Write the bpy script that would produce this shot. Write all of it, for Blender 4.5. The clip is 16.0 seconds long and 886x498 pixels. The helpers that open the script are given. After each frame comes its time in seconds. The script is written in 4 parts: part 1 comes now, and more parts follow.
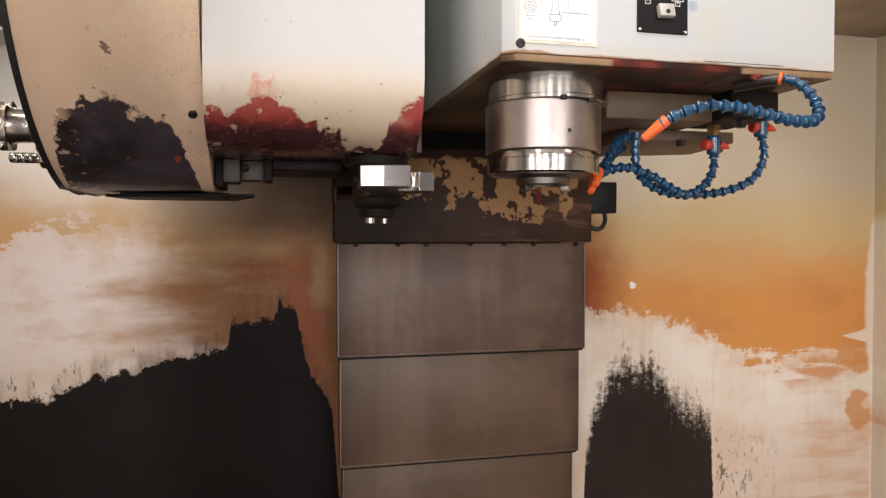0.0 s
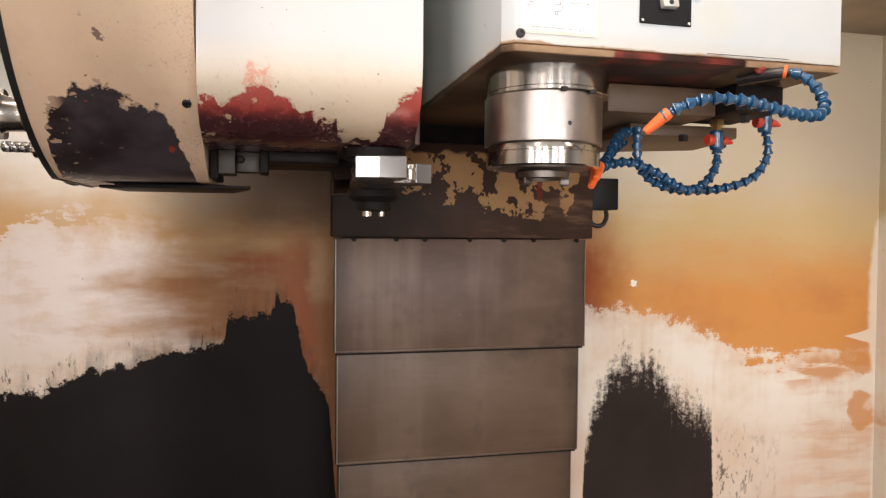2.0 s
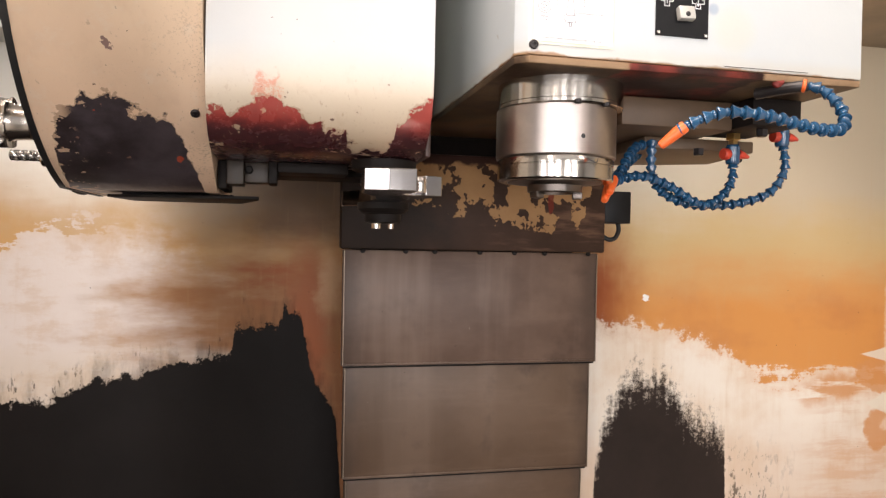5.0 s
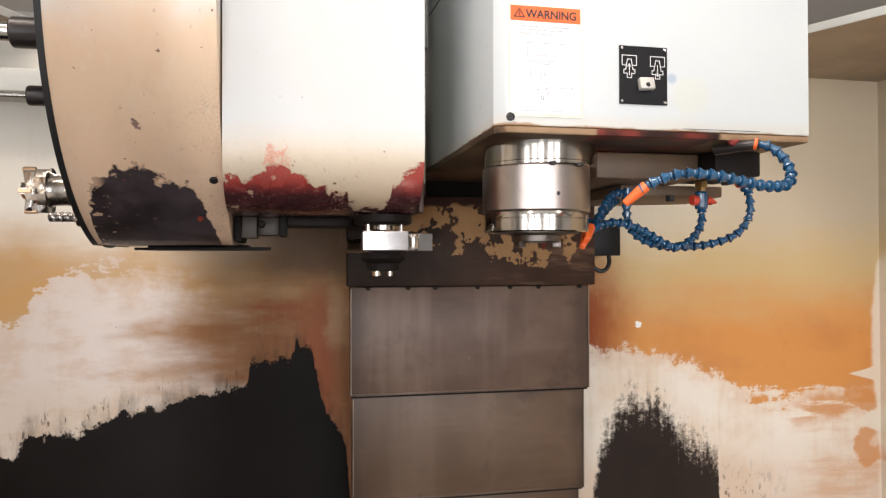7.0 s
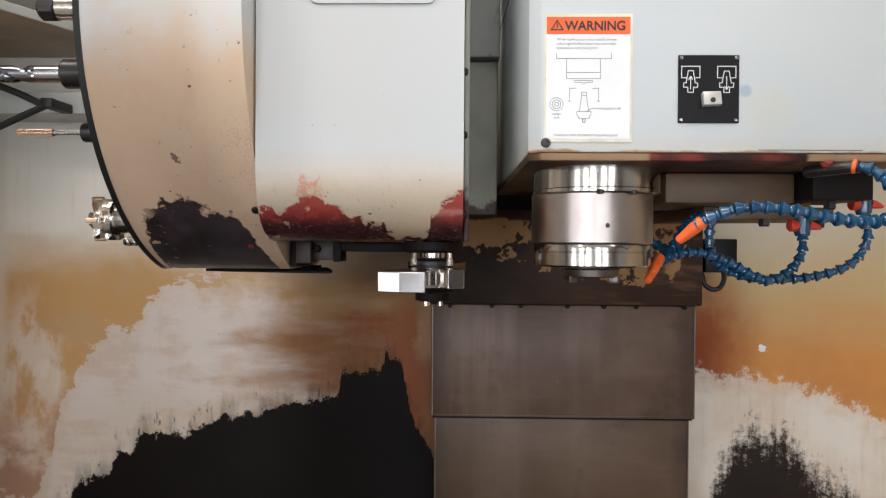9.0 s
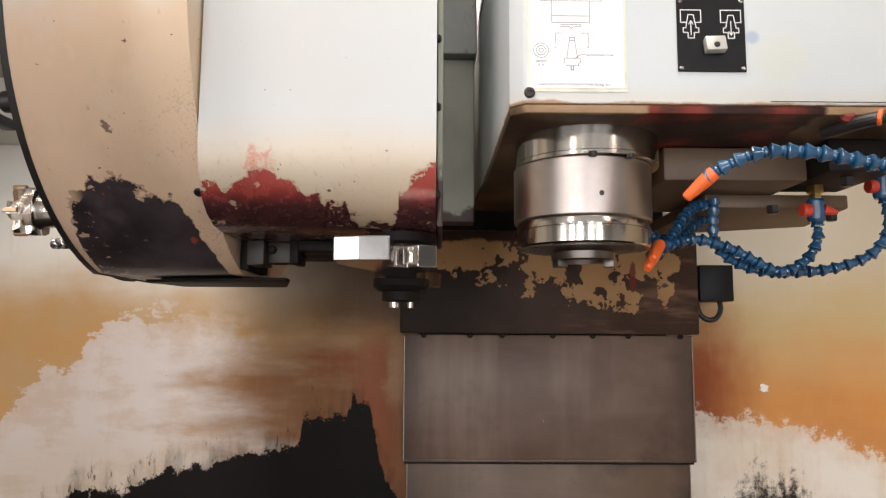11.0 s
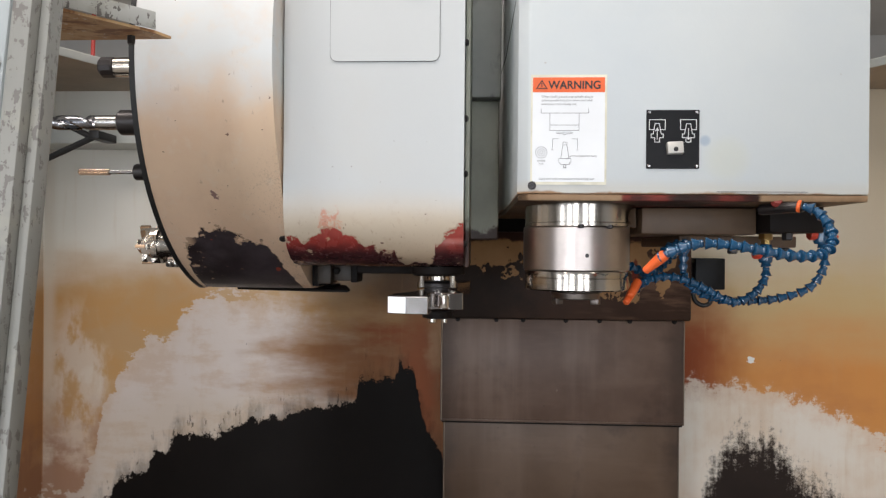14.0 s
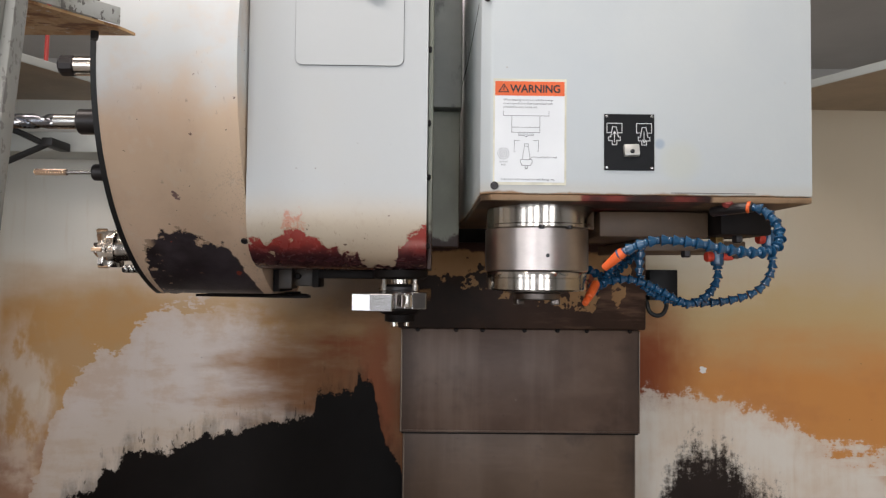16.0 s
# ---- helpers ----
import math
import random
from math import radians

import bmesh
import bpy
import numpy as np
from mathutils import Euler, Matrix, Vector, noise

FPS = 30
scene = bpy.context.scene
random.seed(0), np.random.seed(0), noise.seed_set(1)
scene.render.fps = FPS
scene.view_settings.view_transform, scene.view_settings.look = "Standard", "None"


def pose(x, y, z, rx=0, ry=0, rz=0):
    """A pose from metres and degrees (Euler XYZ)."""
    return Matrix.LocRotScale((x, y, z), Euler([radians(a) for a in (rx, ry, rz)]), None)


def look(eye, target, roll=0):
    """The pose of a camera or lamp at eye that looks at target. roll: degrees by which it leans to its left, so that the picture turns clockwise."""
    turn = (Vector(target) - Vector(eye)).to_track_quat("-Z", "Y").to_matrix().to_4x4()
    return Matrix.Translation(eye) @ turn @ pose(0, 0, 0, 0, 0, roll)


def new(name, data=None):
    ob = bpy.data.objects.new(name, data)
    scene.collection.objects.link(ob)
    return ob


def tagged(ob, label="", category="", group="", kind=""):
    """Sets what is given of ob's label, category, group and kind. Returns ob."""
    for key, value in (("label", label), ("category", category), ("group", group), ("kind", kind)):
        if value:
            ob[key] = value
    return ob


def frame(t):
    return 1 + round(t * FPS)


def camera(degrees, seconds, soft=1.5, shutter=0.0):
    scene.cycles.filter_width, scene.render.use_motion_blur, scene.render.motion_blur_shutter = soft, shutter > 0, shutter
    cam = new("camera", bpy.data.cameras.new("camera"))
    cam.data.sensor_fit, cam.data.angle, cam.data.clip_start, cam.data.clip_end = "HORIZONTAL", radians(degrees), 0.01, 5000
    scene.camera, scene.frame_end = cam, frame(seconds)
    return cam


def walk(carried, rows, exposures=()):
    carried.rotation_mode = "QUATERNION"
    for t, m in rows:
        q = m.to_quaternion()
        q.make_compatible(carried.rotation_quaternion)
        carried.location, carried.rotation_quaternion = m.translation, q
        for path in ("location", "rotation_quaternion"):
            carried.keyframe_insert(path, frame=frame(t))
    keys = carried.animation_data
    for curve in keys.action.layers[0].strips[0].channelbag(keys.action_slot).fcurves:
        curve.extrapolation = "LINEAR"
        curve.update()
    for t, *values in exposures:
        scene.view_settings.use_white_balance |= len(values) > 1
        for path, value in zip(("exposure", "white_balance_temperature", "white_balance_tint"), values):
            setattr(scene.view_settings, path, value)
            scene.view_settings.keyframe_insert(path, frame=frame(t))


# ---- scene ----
cam = camera(63.7, 16.0, soft=1.3)
EXPOSURES = [(0.0, -0.32, 7250, 21), (1.2, -0.16, 7250, 20), (2.0, -0.05, 7250, 20), (3.5, 0.03, 7200, 20), (6.2, 0.06, 7200, 20), (7.0, -0.06, 6950, 17), (7.6, -0.28, 6600, 14), (8.4, -0.66, 6550, 14), (11.0, -0.31, 6980, 17), (12.6, -0.31, 6930, 17), (13.6, -0.58, 6560, 14), (14.2, -0.71, 6520, 14), (15.2, -0.74, 6520, 14), (16.0, -0.88, 6560, 15)]
PATH = [
    (0, (0.011, 0.002, 1.423), (0.482, 1.946, 1.38), 0.0),
    (0.5, (0.013, 0.012, 1.412), (0.482, 1.956, 1.37), 0.4),
    (1, (0.017, 0.019, 1.407), (0.484, 1.963, 1.355), 0.4),
    (1.5, (0.019, 0.018, 1.408), (0.483, 1.963, 1.356), 0.4),
    (2, (0.022, 0.017, 1.417), (0.487, 1.961, 1.368), 0.5),
    (2.5, (0.024, 0.016, 1.418), (0.486, 1.962, 1.374), 0.6),
    (3, (0.026, 0.018, 1.413), (0.483, 1.965, 1.374), 0.7),
    (3.5, (0.024, 0.028, 1.417), (0.462, 1.979, 1.387), 1.0),
    (6, (0.027, 0.035, 1.422), (0.468, 1.986, 1.42), 1.1),
    (6.5, (0.025, 0.022, 1.428), (0.472, 1.971, 1.451), 0.9),
    (7, (0.03, -0.085, 1.47), (0.435, 1.873, 1.496), -0.1),
    (7.5, (0.059, -0.18, 1.548), (0.248, 1.811, 1.574), -0.5),
    (8, (0.105, -0.106, 1.562), (0.184, 1.892, 1.603), -0.2),
    (8.5, (0.192, -0.068, 1.556), (0.202, 1.932, 1.548), 0.0),
    (8.7, (0.216, -0.054, 1.555), (0.167, 1.945, 1.522), 0.4),
    (10.8, (0.229, 0.119, 1.403), (0.242, 2.105, 1.64), 0.3),
    (11, (0.229, 0.119, 1.407), (0.243, 2.106, 1.636), 0.3),
    (11.5, (0.23, 0.116, 1.409), (0.244, 2.104, 1.633), 0.4),
    (12, (0.23, 0.112, 1.414), (0.241, 2.098, 1.645), 0.6),
    (12.5, (0.231, 0.103, 1.419), (0.244, 2.091, 1.636), 0.7),
    (13, (0.228, 0.0, 1.476), (0.209, 1.997, 1.586), 0.7),
    (13.5, (0.241, -0.159, 1.562), (0.148, 1.839, 1.56), 0.3),
    (14, (0.253, -0.177, 1.578), (0.151, 1.82, 1.575), 0.5),
    (14.5, (0.256, -0.171, 1.585), (0.183, 1.828, 1.591), 0.5),
    (15, (0.251, -0.172, 1.587), (0.184, 1.826, 1.629), 0.6),
    (15.5, (0.258, -0.166, 1.589), (0.227, 1.833, 1.668), 0.6),
    (16, (0.24, -0.19, 1.533), (0.264, 1.809, 1.61), 0.6),
]
walk(cam, [(t, look(eye, target, roll)) for t, eye, target, roll in PATH], EXPOSURES)

# ---- light: a workshop hall with ceiling lamps, seen through the open machine doors ----
world = bpy.data.worlds.new("hall_air")
scene.world = world
world.use_nodes = True
world.node_tree.nodes["Background"].inputs[0].default_value = (0.9, 0.95, 1.0, 1)
world.node_tree.nodes["Background"].inputs[1].default_value = 0.25


def lamp(name, at, target, sx, sy, watts, color):
    data = bpy.data.lights.new(name, "AREA")
    data.shape, data.size, data.size_y, data.energy, data.color = "RECTANGLE", sx, sy, watts, color
    ob = new(name, data)
    ob.matrix_world = look(at, target)
    return ob


lamp("hall_lamp", (0.1, -1.2, 3.35), (0.2, -0.9, 0), 2.6, 0.5, 26, (1.0, 0.96, 0.90))
# unseen lamp added above the machine to brighten its left wall
lamp("hall_lamp", (-0.35, 0.25, 3.35), (-0.3, 0.4, 0), 2.6, 0.4, 68, (1.0, 0.94, 0.86))
lamp("hall_lamp", (-1.7, -2.6, 3.35), (-1.2, -1.9, 0), 0.5, 2.6, 58, (1.0, 0.96, 0.90))
lamp("hall_lamp", (2.4, -2.4, 3.35), (1.8, -1.7, 0), 0.5, 2.6, 42, (1.0, 0.96, 0.90))
# unseen lamp added behind the machine to brighten the back hall wall
lamp("hall_lamp", (0.2, 4.0, 3.35), (0.2, 4.2, 0), 3.0, 0.5, 150, (1.0, 0.96, 0.92))
# daylight in the tall windows of the hall wall opposite
for wx, ww, watts in ((-3.4, 1.0, 88), (-1.5, 0.8, 120), (0.75, 0.8, 82), (2.5, 1.0, 80)):
    lamp("window_light", (wx, -5.95, 1.55), (wx, 0, 1.55), ww, 2.6, watts, (0.84, 0.93, 1.0))
# unseen side light added so the changer arm's left facet reflects bright
lamp("window_light", (-4.95, -4.7, 1.55), (0, -4.7, 1.55), 1.5, 2.6, 90, (0.84, 0.93, 1.0))


# ---- materials ----
class Nodes:
    """A node material that is written as arithmetic."""

    def __init__(self, name):
        self.mat = bpy.data.materials.new(name)
        self.mat.use_nodes = True
        self.t = self.mat.node_tree
        self.bsdf = self.t.nodes["Principled BSDF"]
        self.pos = self.t.nodes.new("ShaderNodeNewGeometry").outputs["Position"]
        sep = self.t.nodes.new("ShaderNodeSeparateXYZ")
        self.t.links.new(self.pos, sep.inputs[0])
        self.x, self.y, self.z = sep.outputs

    def put(self, socket, value):
        if isinstance(value, (int, float)):
            socket.default_value = value
        elif isinstance(value, tuple):
            socket.default_value = (*value, 1.0) if len(value) == 3 and len(socket.default_value) == 4 else value
        else:
            self.t.links.new(value, socket)

    def m(self, op, a, b=0.0, c=0.0, clamp=False):
        n = self.t.nodes.new("ShaderNodeMath")
        n.operation, n.use_clamp = op, clamp
        for s, v in zip(n.inputs, (a, b, c)):
            self.put(s, v)
        return n.outputs[0]

    def scaled(self, sx, sy, sz):
        n = self.t.nodes.new("ShaderNodeMapping")
        self.t.links.new(self.pos, n.inputs[0])
        n.inputs["Scale"].default_value = (sx, sy, sz)
        return n.outputs[0]

    def noise(self, scale, detail=4.0, rough=0.6, vec=None, centred=False):
        n = self.t.nodes.new("ShaderNodeTexNoise")
        self.t.links.new(vec or self.pos, n.inputs["Vector"])
        n.inputs["Scale"].default_value, n.inputs["Detail"].default_value, n.inputs["Roughness"].default_value = scale, detail, rough
        return self.m("SUBTRACT", n.outputs[0], 0.5) if centred else n.outputs[0]

    def step(self, v, a, b):
        """0 at a, 1 at b, smooth between."""
        n = self.t.nodes.new("ShaderNodeMapRange")
        n.interpolation_type = "SMOOTHSTEP"
        self.put(n.inputs["Value"], v)
        lo, hi, out = (a, b, (0.0, 1.0)) if a < b else (b, a, (1.0, 0.0))
        n.inputs["From Min"].default_value, n.inputs["From Max"].default_value = lo, hi
        n.inputs["To Min"].default_value, n.inputs["To Max"].default_value = out
        return n.outputs["Result"]

    def curve(self, v, points):
        """A line through points (v, height)."""
        lo, hi = points[0][0], points[-1][0]
        r = self.t.nodes.new("ShaderNodeValToRGB")
        self.put(r.inputs[0], self.m("DIVIDE", self.m("SUBTRACT", v, lo), hi - lo))
        el = r.color_ramp.elements
        low, top = min(p[1] for p in points), max(p[1] for p in points)
        span = max(top - low, 1e-4)
        for k, (a, h) in enumerate(points):
            e = el[0] if k == 0 else el[-1] if k == len(points) - 1 else el.new((a - lo) / (hi - lo))
            g = (h - low) / span
            e.color = (g, g, g, 1)
        return self.m("MULTIPLY_ADD", r.outputs[0], span, low)

    def mix(self, f, a, b):
        n = self.t.nodes.new("ShaderNodeMix")
        n.data_type = "RGBA"
        self.put(n.inputs["Factor"], f)
        self.put(n.inputs[6], a)
        self.put(n.inputs[7], b)
        return n.outputs[2]

    def both(self, a, b):
        return self.m("MULTIPLY", a, b)

    def inv(self, a):
        return self.m("SUBTRACT", 1.0, a)

    def out(self, color, rough=0.5, metal=0.0, bump=None, height=0.001, coat=0.0):
        self.put(self.bsdf.inputs["Base Color"], color)
        self.put(self.bsdf.inputs["Roughness"], rough)
        self.put(self.bsdf.inputs["Metallic"], metal)
        self.put(self.bsdf.inputs["Coat Weight"], coat)
        if bump is not None:
            b = self.t.nodes.new("ShaderNodeBump")
            b.inputs["Distance"].default_value = height
            b.inputs["Strength"].default_value = 0.6
            self.t.links.new(bump, b.inputs["Height"])
            self.t.links.new(b.outputs[0], self.bsdf.inputs["Normal"])
        return self.mat


def simple(name, color, rough, metal=0.0, vary=0.15, scale=30.0, bump=0.0, rvary=0.12):
    """A plain surface with uneven tone and gloss at two scales."""
    n = Nodes(name)
    v = n.m("ADD", n.both(n.noise(scale, 5), 0.6), n.both(n.noise(scale * 0.13, 3), 0.4))
    dark = tuple(c * (1 - vary) for c in color)
    light = tuple(min(1, c * (1 + vary)) for c in color)
    c = n.mix(n.step(v, 0.3, 0.7), dark, light)
    r = n.m("MULTIPLY_ADD", n.noise(scale * 0.5, 4, centred=True), rvary * 2, rough, clamp=True)
    return n.out(c, r, metal, n.noise(scale * 4, 4) if bump else None, bump)


def ragged(n, coarse=0.08, mid=0.06, fine=0.025):
    """An uneven edge like flaked paint, in metres, about zero."""
    a = n.both(n.noise(17, 3, 0.5, centred=True), coarse)
    b = n.both(n.noise(46, 3, 0.5, centred=True), mid)
    return n.m("ADD", n.m("ADD", a, b), n.both(n.noise(150, 4, 0.6, centred=True), fine))


def wall_material():
    n = Nodes("stained_enclosure_paint")
    big, mid = n.noise(2.2, 5, centred=True), n.noise(9, 5, centred=True)
    small = n.noise(34, 5, 0.6, centred=True)
    streak = n.noise(1.0, 5, 0.6, n.scaled(60, 60, 5), centred=True)
    brush = n.noise(1.0, 5, 0.55, n.scaled(3.2, 3.2, 12), centred=True)
    wipe = n.noise(1.0, 6, 0.68, n.scaled(9, 9, 34), centred=True)
    wx = n.m("ADD", n.x, n.m("ADD", n.both(mid, 0.10), n.both(small, 0.03)))
    wz = n.m("ADD", n.z, n.m("ADD", n.both(n.noise(8, 4, centred=True), 0.08), n.both(n.noise(38, 4, centred=True), 0.03)))

    def blob(cx, cz, rx, rz, soft):
        """1 inside a ragged oval, 0 outside."""
        u = n.m("POWER", n.m("DIVIDE", n.m("SUBTRACT", wx, cx), rx), 2.0)
        v = n.m("POWER", n.m("DIVIDE", n.m("SUBTRACT", wz, cz), rz), 2.0)
        return n.step(n.m("SQRT", n.m("ADD", u, v)), 1 + soft, 1 - soft)

    cream, white, tan = (0.80, 0.77, 0.70), (0.68, 0.61, 0.565), (0.53, 0.34, 0.17)
    ochre, brown, rust = (0.56, 0.32, 0.125), (0.215, 0.086, 0.038), (0.27, 0.065, 0.022)
    orange, black = (0.64, 0.28, 0.085), (0.0050, 0.0038, 0.0032)
    zz = n.m("ADD", n.z, n.m("ADD", n.both(big, 0.22), n.both(brush, 0.12)))
    # left field: pale above, ochre stain, white washed patch, brown smears and a darker brown upper area towards the
    # column
    c = n.mix(n.step(zz, 1.60, 1.40), cream, tan)
    c = n.mix(n.both(n.step(n.m("ADD", n.noise(6, 5), n.both(brush, 0.5)), 0.40, 0.62), n.both(n.step(zz, 1.52, 1.40), 0.75)), c, ochre)
    rubbed = n.step(n.m("ADD", n.noise(1.0, 5, 0.6, n.scaled(11, 11, 5)), n.both(mid, 0.4)), 0.40, 0.56)
    c = n.mix(n.both(n.both(blob(-0.90, 1.19, 0.085, 0.20, 0.4), rubbed), 0.8), c, (0.70, 0.62, 0.53))
    c = n.mix(n.both(blob(-0.865, 1.17, 0.040, 0.055, 0.25), 0.6), c, (0.72, 0.65, 0.56))
    c = n.mix(n.both(blob(-0.93, 0.93, 0.085, 0.12, 0.3), 0.7), c, (0.66, 0.55, 0.47))
    c = n.mix(n.both(n.both(n.step(n.x, -0.955, -0.985), n.step(n.x, -1.003, -0.999)), 0.65), c, (0.68, 0.62, 0.53))
    c = n.mix(n.both(n.both(n.step(n.x, -0.999, -1.003), n.step(zz, 1.50, 1.15)), 0.8), c, (0.44, 0.21, 0.085))
    c = n.mix(n.both(n.step(n.m("ADD", n.noise(5, 5), n.both(brush, 0.4)), 0.38, 0.54), n.both(n.step(zz, 1.22, 1.0), 0.8)), c, (0.34, 0.17, 0.10))
    top = n.curve(n.x, [(-0.90, 0.86), (-0.85, 0.97), (-0.836, 1.04), (-0.82, 1.11), (-0.763, 1.235), (-0.70, 1.31), (-0.61, 1.335), (-0.592, 1.40), (-0.54, 1.435), (-0.40, 1.447), (-0.30, 1.445), (-0.20, 1.38), (-0.05, 1.27), (0.1, 1.2)])
    d = n.m("SUBTRACT", n.m("ADD", top, n.m("ADD", n.both(wipe, 0.24), ragged(n, 0.16, 0.10, 0.04))), n.z)
    crisp = n.m("ADD", n.both(n.step(d, -0.006, 0.010), 0.75), n.both(n.step(d, -0.02, 0.10), 0.25))
    smeared = n.step(n.m("ADD", n.x, n.both(big, 0.4)), -0.50, -0.30)
    blot = n.m("ADD", n.both(crisp, n.inv(smeared)), n.both(n.step(d, -0.07, 0.12), smeared))
    fade = n.step(n.m("ADD", n.x, n.m("ADD", n.both(brush, 1.1), n.both(big, 0.6))), 0.06, -0.36)
    washed = n.mix(n.both(n.step(n.m("ADD", n.noise(7, 6, 0.65), n.both(wipe, 0.7)), 0.46, 0.66), 0.7), white, (0.60, 0.47, 0.37))
    washed = n.mix(n.both(n.step(zz, 1.22, 1.08), 0.35), washed, (0.56, 0.46, 0.33))
    c = n.mix(n.both(blot, fade), c, washed)
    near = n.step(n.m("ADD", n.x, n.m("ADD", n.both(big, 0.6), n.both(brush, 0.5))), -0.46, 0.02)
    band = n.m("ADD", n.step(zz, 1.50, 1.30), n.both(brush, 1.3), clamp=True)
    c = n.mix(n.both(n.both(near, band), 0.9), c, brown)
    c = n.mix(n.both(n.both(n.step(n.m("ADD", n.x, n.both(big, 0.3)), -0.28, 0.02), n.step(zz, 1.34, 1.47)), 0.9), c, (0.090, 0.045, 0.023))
    smear = n.both(blob(0.02, 1.33, 0.11, 0.055, 0.8), n.step(brush, -0.12, 0.10))
    c = n.mix(n.both(smear, 0.85), c, rust)
    c = n.mix(n.both(blob(0.085, 1.20, 0.05, 0.19, 0.6), 0.8), c, (0.27, 0.075, 0.028))
    c = n.mix(n.both(blob(0.135, 1.31, 0.028, 0.07, 0.6), 0.4), c, (0.50, 0.33, 0.19))
    # right field: pale above, orange stain, washed patch below it
    low = n.curve(n.x, [(0.7, 1.21), (0.98, 1.215), (1.06, 1.19), (1.125, 1.172), (1.27, 1.126), (1.33, 1.07), (1.52, 1.06), (1.60, 1.075), (1.70, 1.04), (1.9, 1.05)])
    # cream darkens towards the right, some of the wall's shade painted in
    r = n.mix(n.step(zz, 1.62, 1.42), n.mix(n.step(n.x, 1.05, 1.40), (0.66, 0.59, 0.47), (0.56, 0.47, 0.345)), (0.58, 0.42, 0.215))
    r = n.mix(n.step(zz, 1.46, 1.24), r, orange)
    r = n.mix(n.both(n.step(n.m("ADD", n.noise(3, 5), n.both(brush, 0.4)), 0.45, 0.68), n.both(n.step(zz, 1.40, 1.26), 0.5)), r, (0.50, 0.20, 0.075))
    r = n.mix(n.both(n.step(n.m("ADD", n.x, n.both(big, 0.30)), 1.06, 0.84), n.step(zz, 1.54, 1.30)), r, rust)
    slide = n.noise(1.0, 6, 0.65, n.scaled(3.5, 3.5, 26), centred=True)
    pd = n.m("SUBTRACT", n.m("ADD", low, n.m("ADD", n.both(slide, n.curve(n.x, [(0.8, 0.03), (1.2, 0.06), (1.4, 0.22), (1.9, 0.26)])), ragged(n, 0.07, 0.08, 0.05))), n.z)
    pale = n.m("ADD", n.both(n.step(pd, -0.008, 0.012), 0.65), n.both(n.step(pd, -0.025, 0.07), 0.35))
    lobe = n.m("MAXIMUM", blob(1.745, 1.045, 0.075, 0.050, 0.12), blob(1.775, 0.885, 0.060, 0.066, 0.12))
    lobe = n.m("MAXIMUM", lobe, n.both(blob(1.62, 1.015, 0.13, 0.040, 0.5), n.step(slide, -0.06, 0.06)))
    lobe = n.both(lobe, n.inv(n.both(blob(1.785, 0.905, 0.022, 0.022, 0.4), 0.6)))
    chalk = n.mix(n.step(n.m("ADD", n.noise(5, 5), n.both(streak, 0.25)), 0.35, 0.72), (0.79, 0.72, 0.63), (0.70, 0.56, 0.43))
    chalk = n.mix(n.both(n.step(zz, 0.98, 0.76), 0.5), chalk, (0.62, 0.44, 0.32))
    soiled = n.both(n.step(n.m("ADD", slide, n.both(mid, 0.6)), -0.05, 0.16), n.both(n.step(n.x, 1.42, 1.66), n.step(zz, 1.02, 0.92)))
    chalk = n.mix(n.both(soiled, 0.6), chalk, (0.62, 0.36, 0.21))
    r = n.mix(pale, r, chalk)
    r = n.mix(n.both(lobe, 0.85), r, (0.60, 0.27, 0.10))
    rim = n.curve(n.z, [(0.3, 1.80), (0.80, 1.81), (0.845, 1.815), (0.93, 1.80), (0.965, 1.72), (1.0, 1.80), (1.09, 1.79), (1.112, 1.70), (1.13, 1.785), (1.30, 1.785), (1.45, 1.805), (1.6, 1.86)])
    r = n.mix(n.both(n.step(n.m("SUBTRACT", n.m("ADD", n.x, n.both(small, 0.02)), rim), -0.008, 0.010), 0.85), r, (0.74, 0.67, 0.56))
    c = n.mix(n.step(n.x, 0.45, 0.5), c, r)
    # dark worn-through fields
    left = n.curve(n.x, [(-1.0, 0.70), (-0.81, 0.85), (-0.77, 0.912), (-0.69, 0.935), (-0.682, 0.98), (-0.64, 0.985), (-0.607, 1.042), (-0.493, 1.042), (-0.38, 1.09), (-0.30, 1.10), (-0.20, 1.12), (-0.091, 1.145), (-0.083, 1.207), (0.02, 1.215), (0.035, 1.236), (0.072, 1.234), (0.086, 1.16), (0.105, 1.085), (0.148, 1.01), (0.162, 0.97), (0.19, 0.60)])
    right = n.curve(n.x, [(0.845, 0.5), (0.86, 0.80), (0.885, 0.935), (0.915, 0.985), (0.935, 1.03), (0.984, 1.055), (1.054, 1.04), (1.108, 0.985), (1.18, 0.905), (1.227, 0.90), (1.252, 0.855), (1.263, 0.62), (1.28, 0.3)])
    drips = n.both(n.step(n.noise(1.0, 2, 0.4, n.scaled(42, 42, 3.0)), 0.66, 0.76), 0.025)
    edge = n.m("ADD", n.m("ADD", n.both(n.noise(1.0, 3, 0.5, n.scaled(34, 34, 14), centred=True), 0.035), drips), ragged(n, 0.02, 0.06, 0.04))
    gap = n.m("SUBTRACT", n.m("ADD", left, edge), n.z)
    spots = n.both(n.step(n.noise(1.0, 3, 0.55, n.scaled(75, 75, 26)), 0.60, 0.68), n.both(n.step(gap, -0.085, -0.01), n.step(n.x, 0.05, 0.0)))
    spots = n.both(spots, n.step(n.noise(7, 3), 0.44, 0.56))
    dl = n.m("MAXIMUM", n.step(gap, -0.006, 0.008), n.both(spots, 0.8))
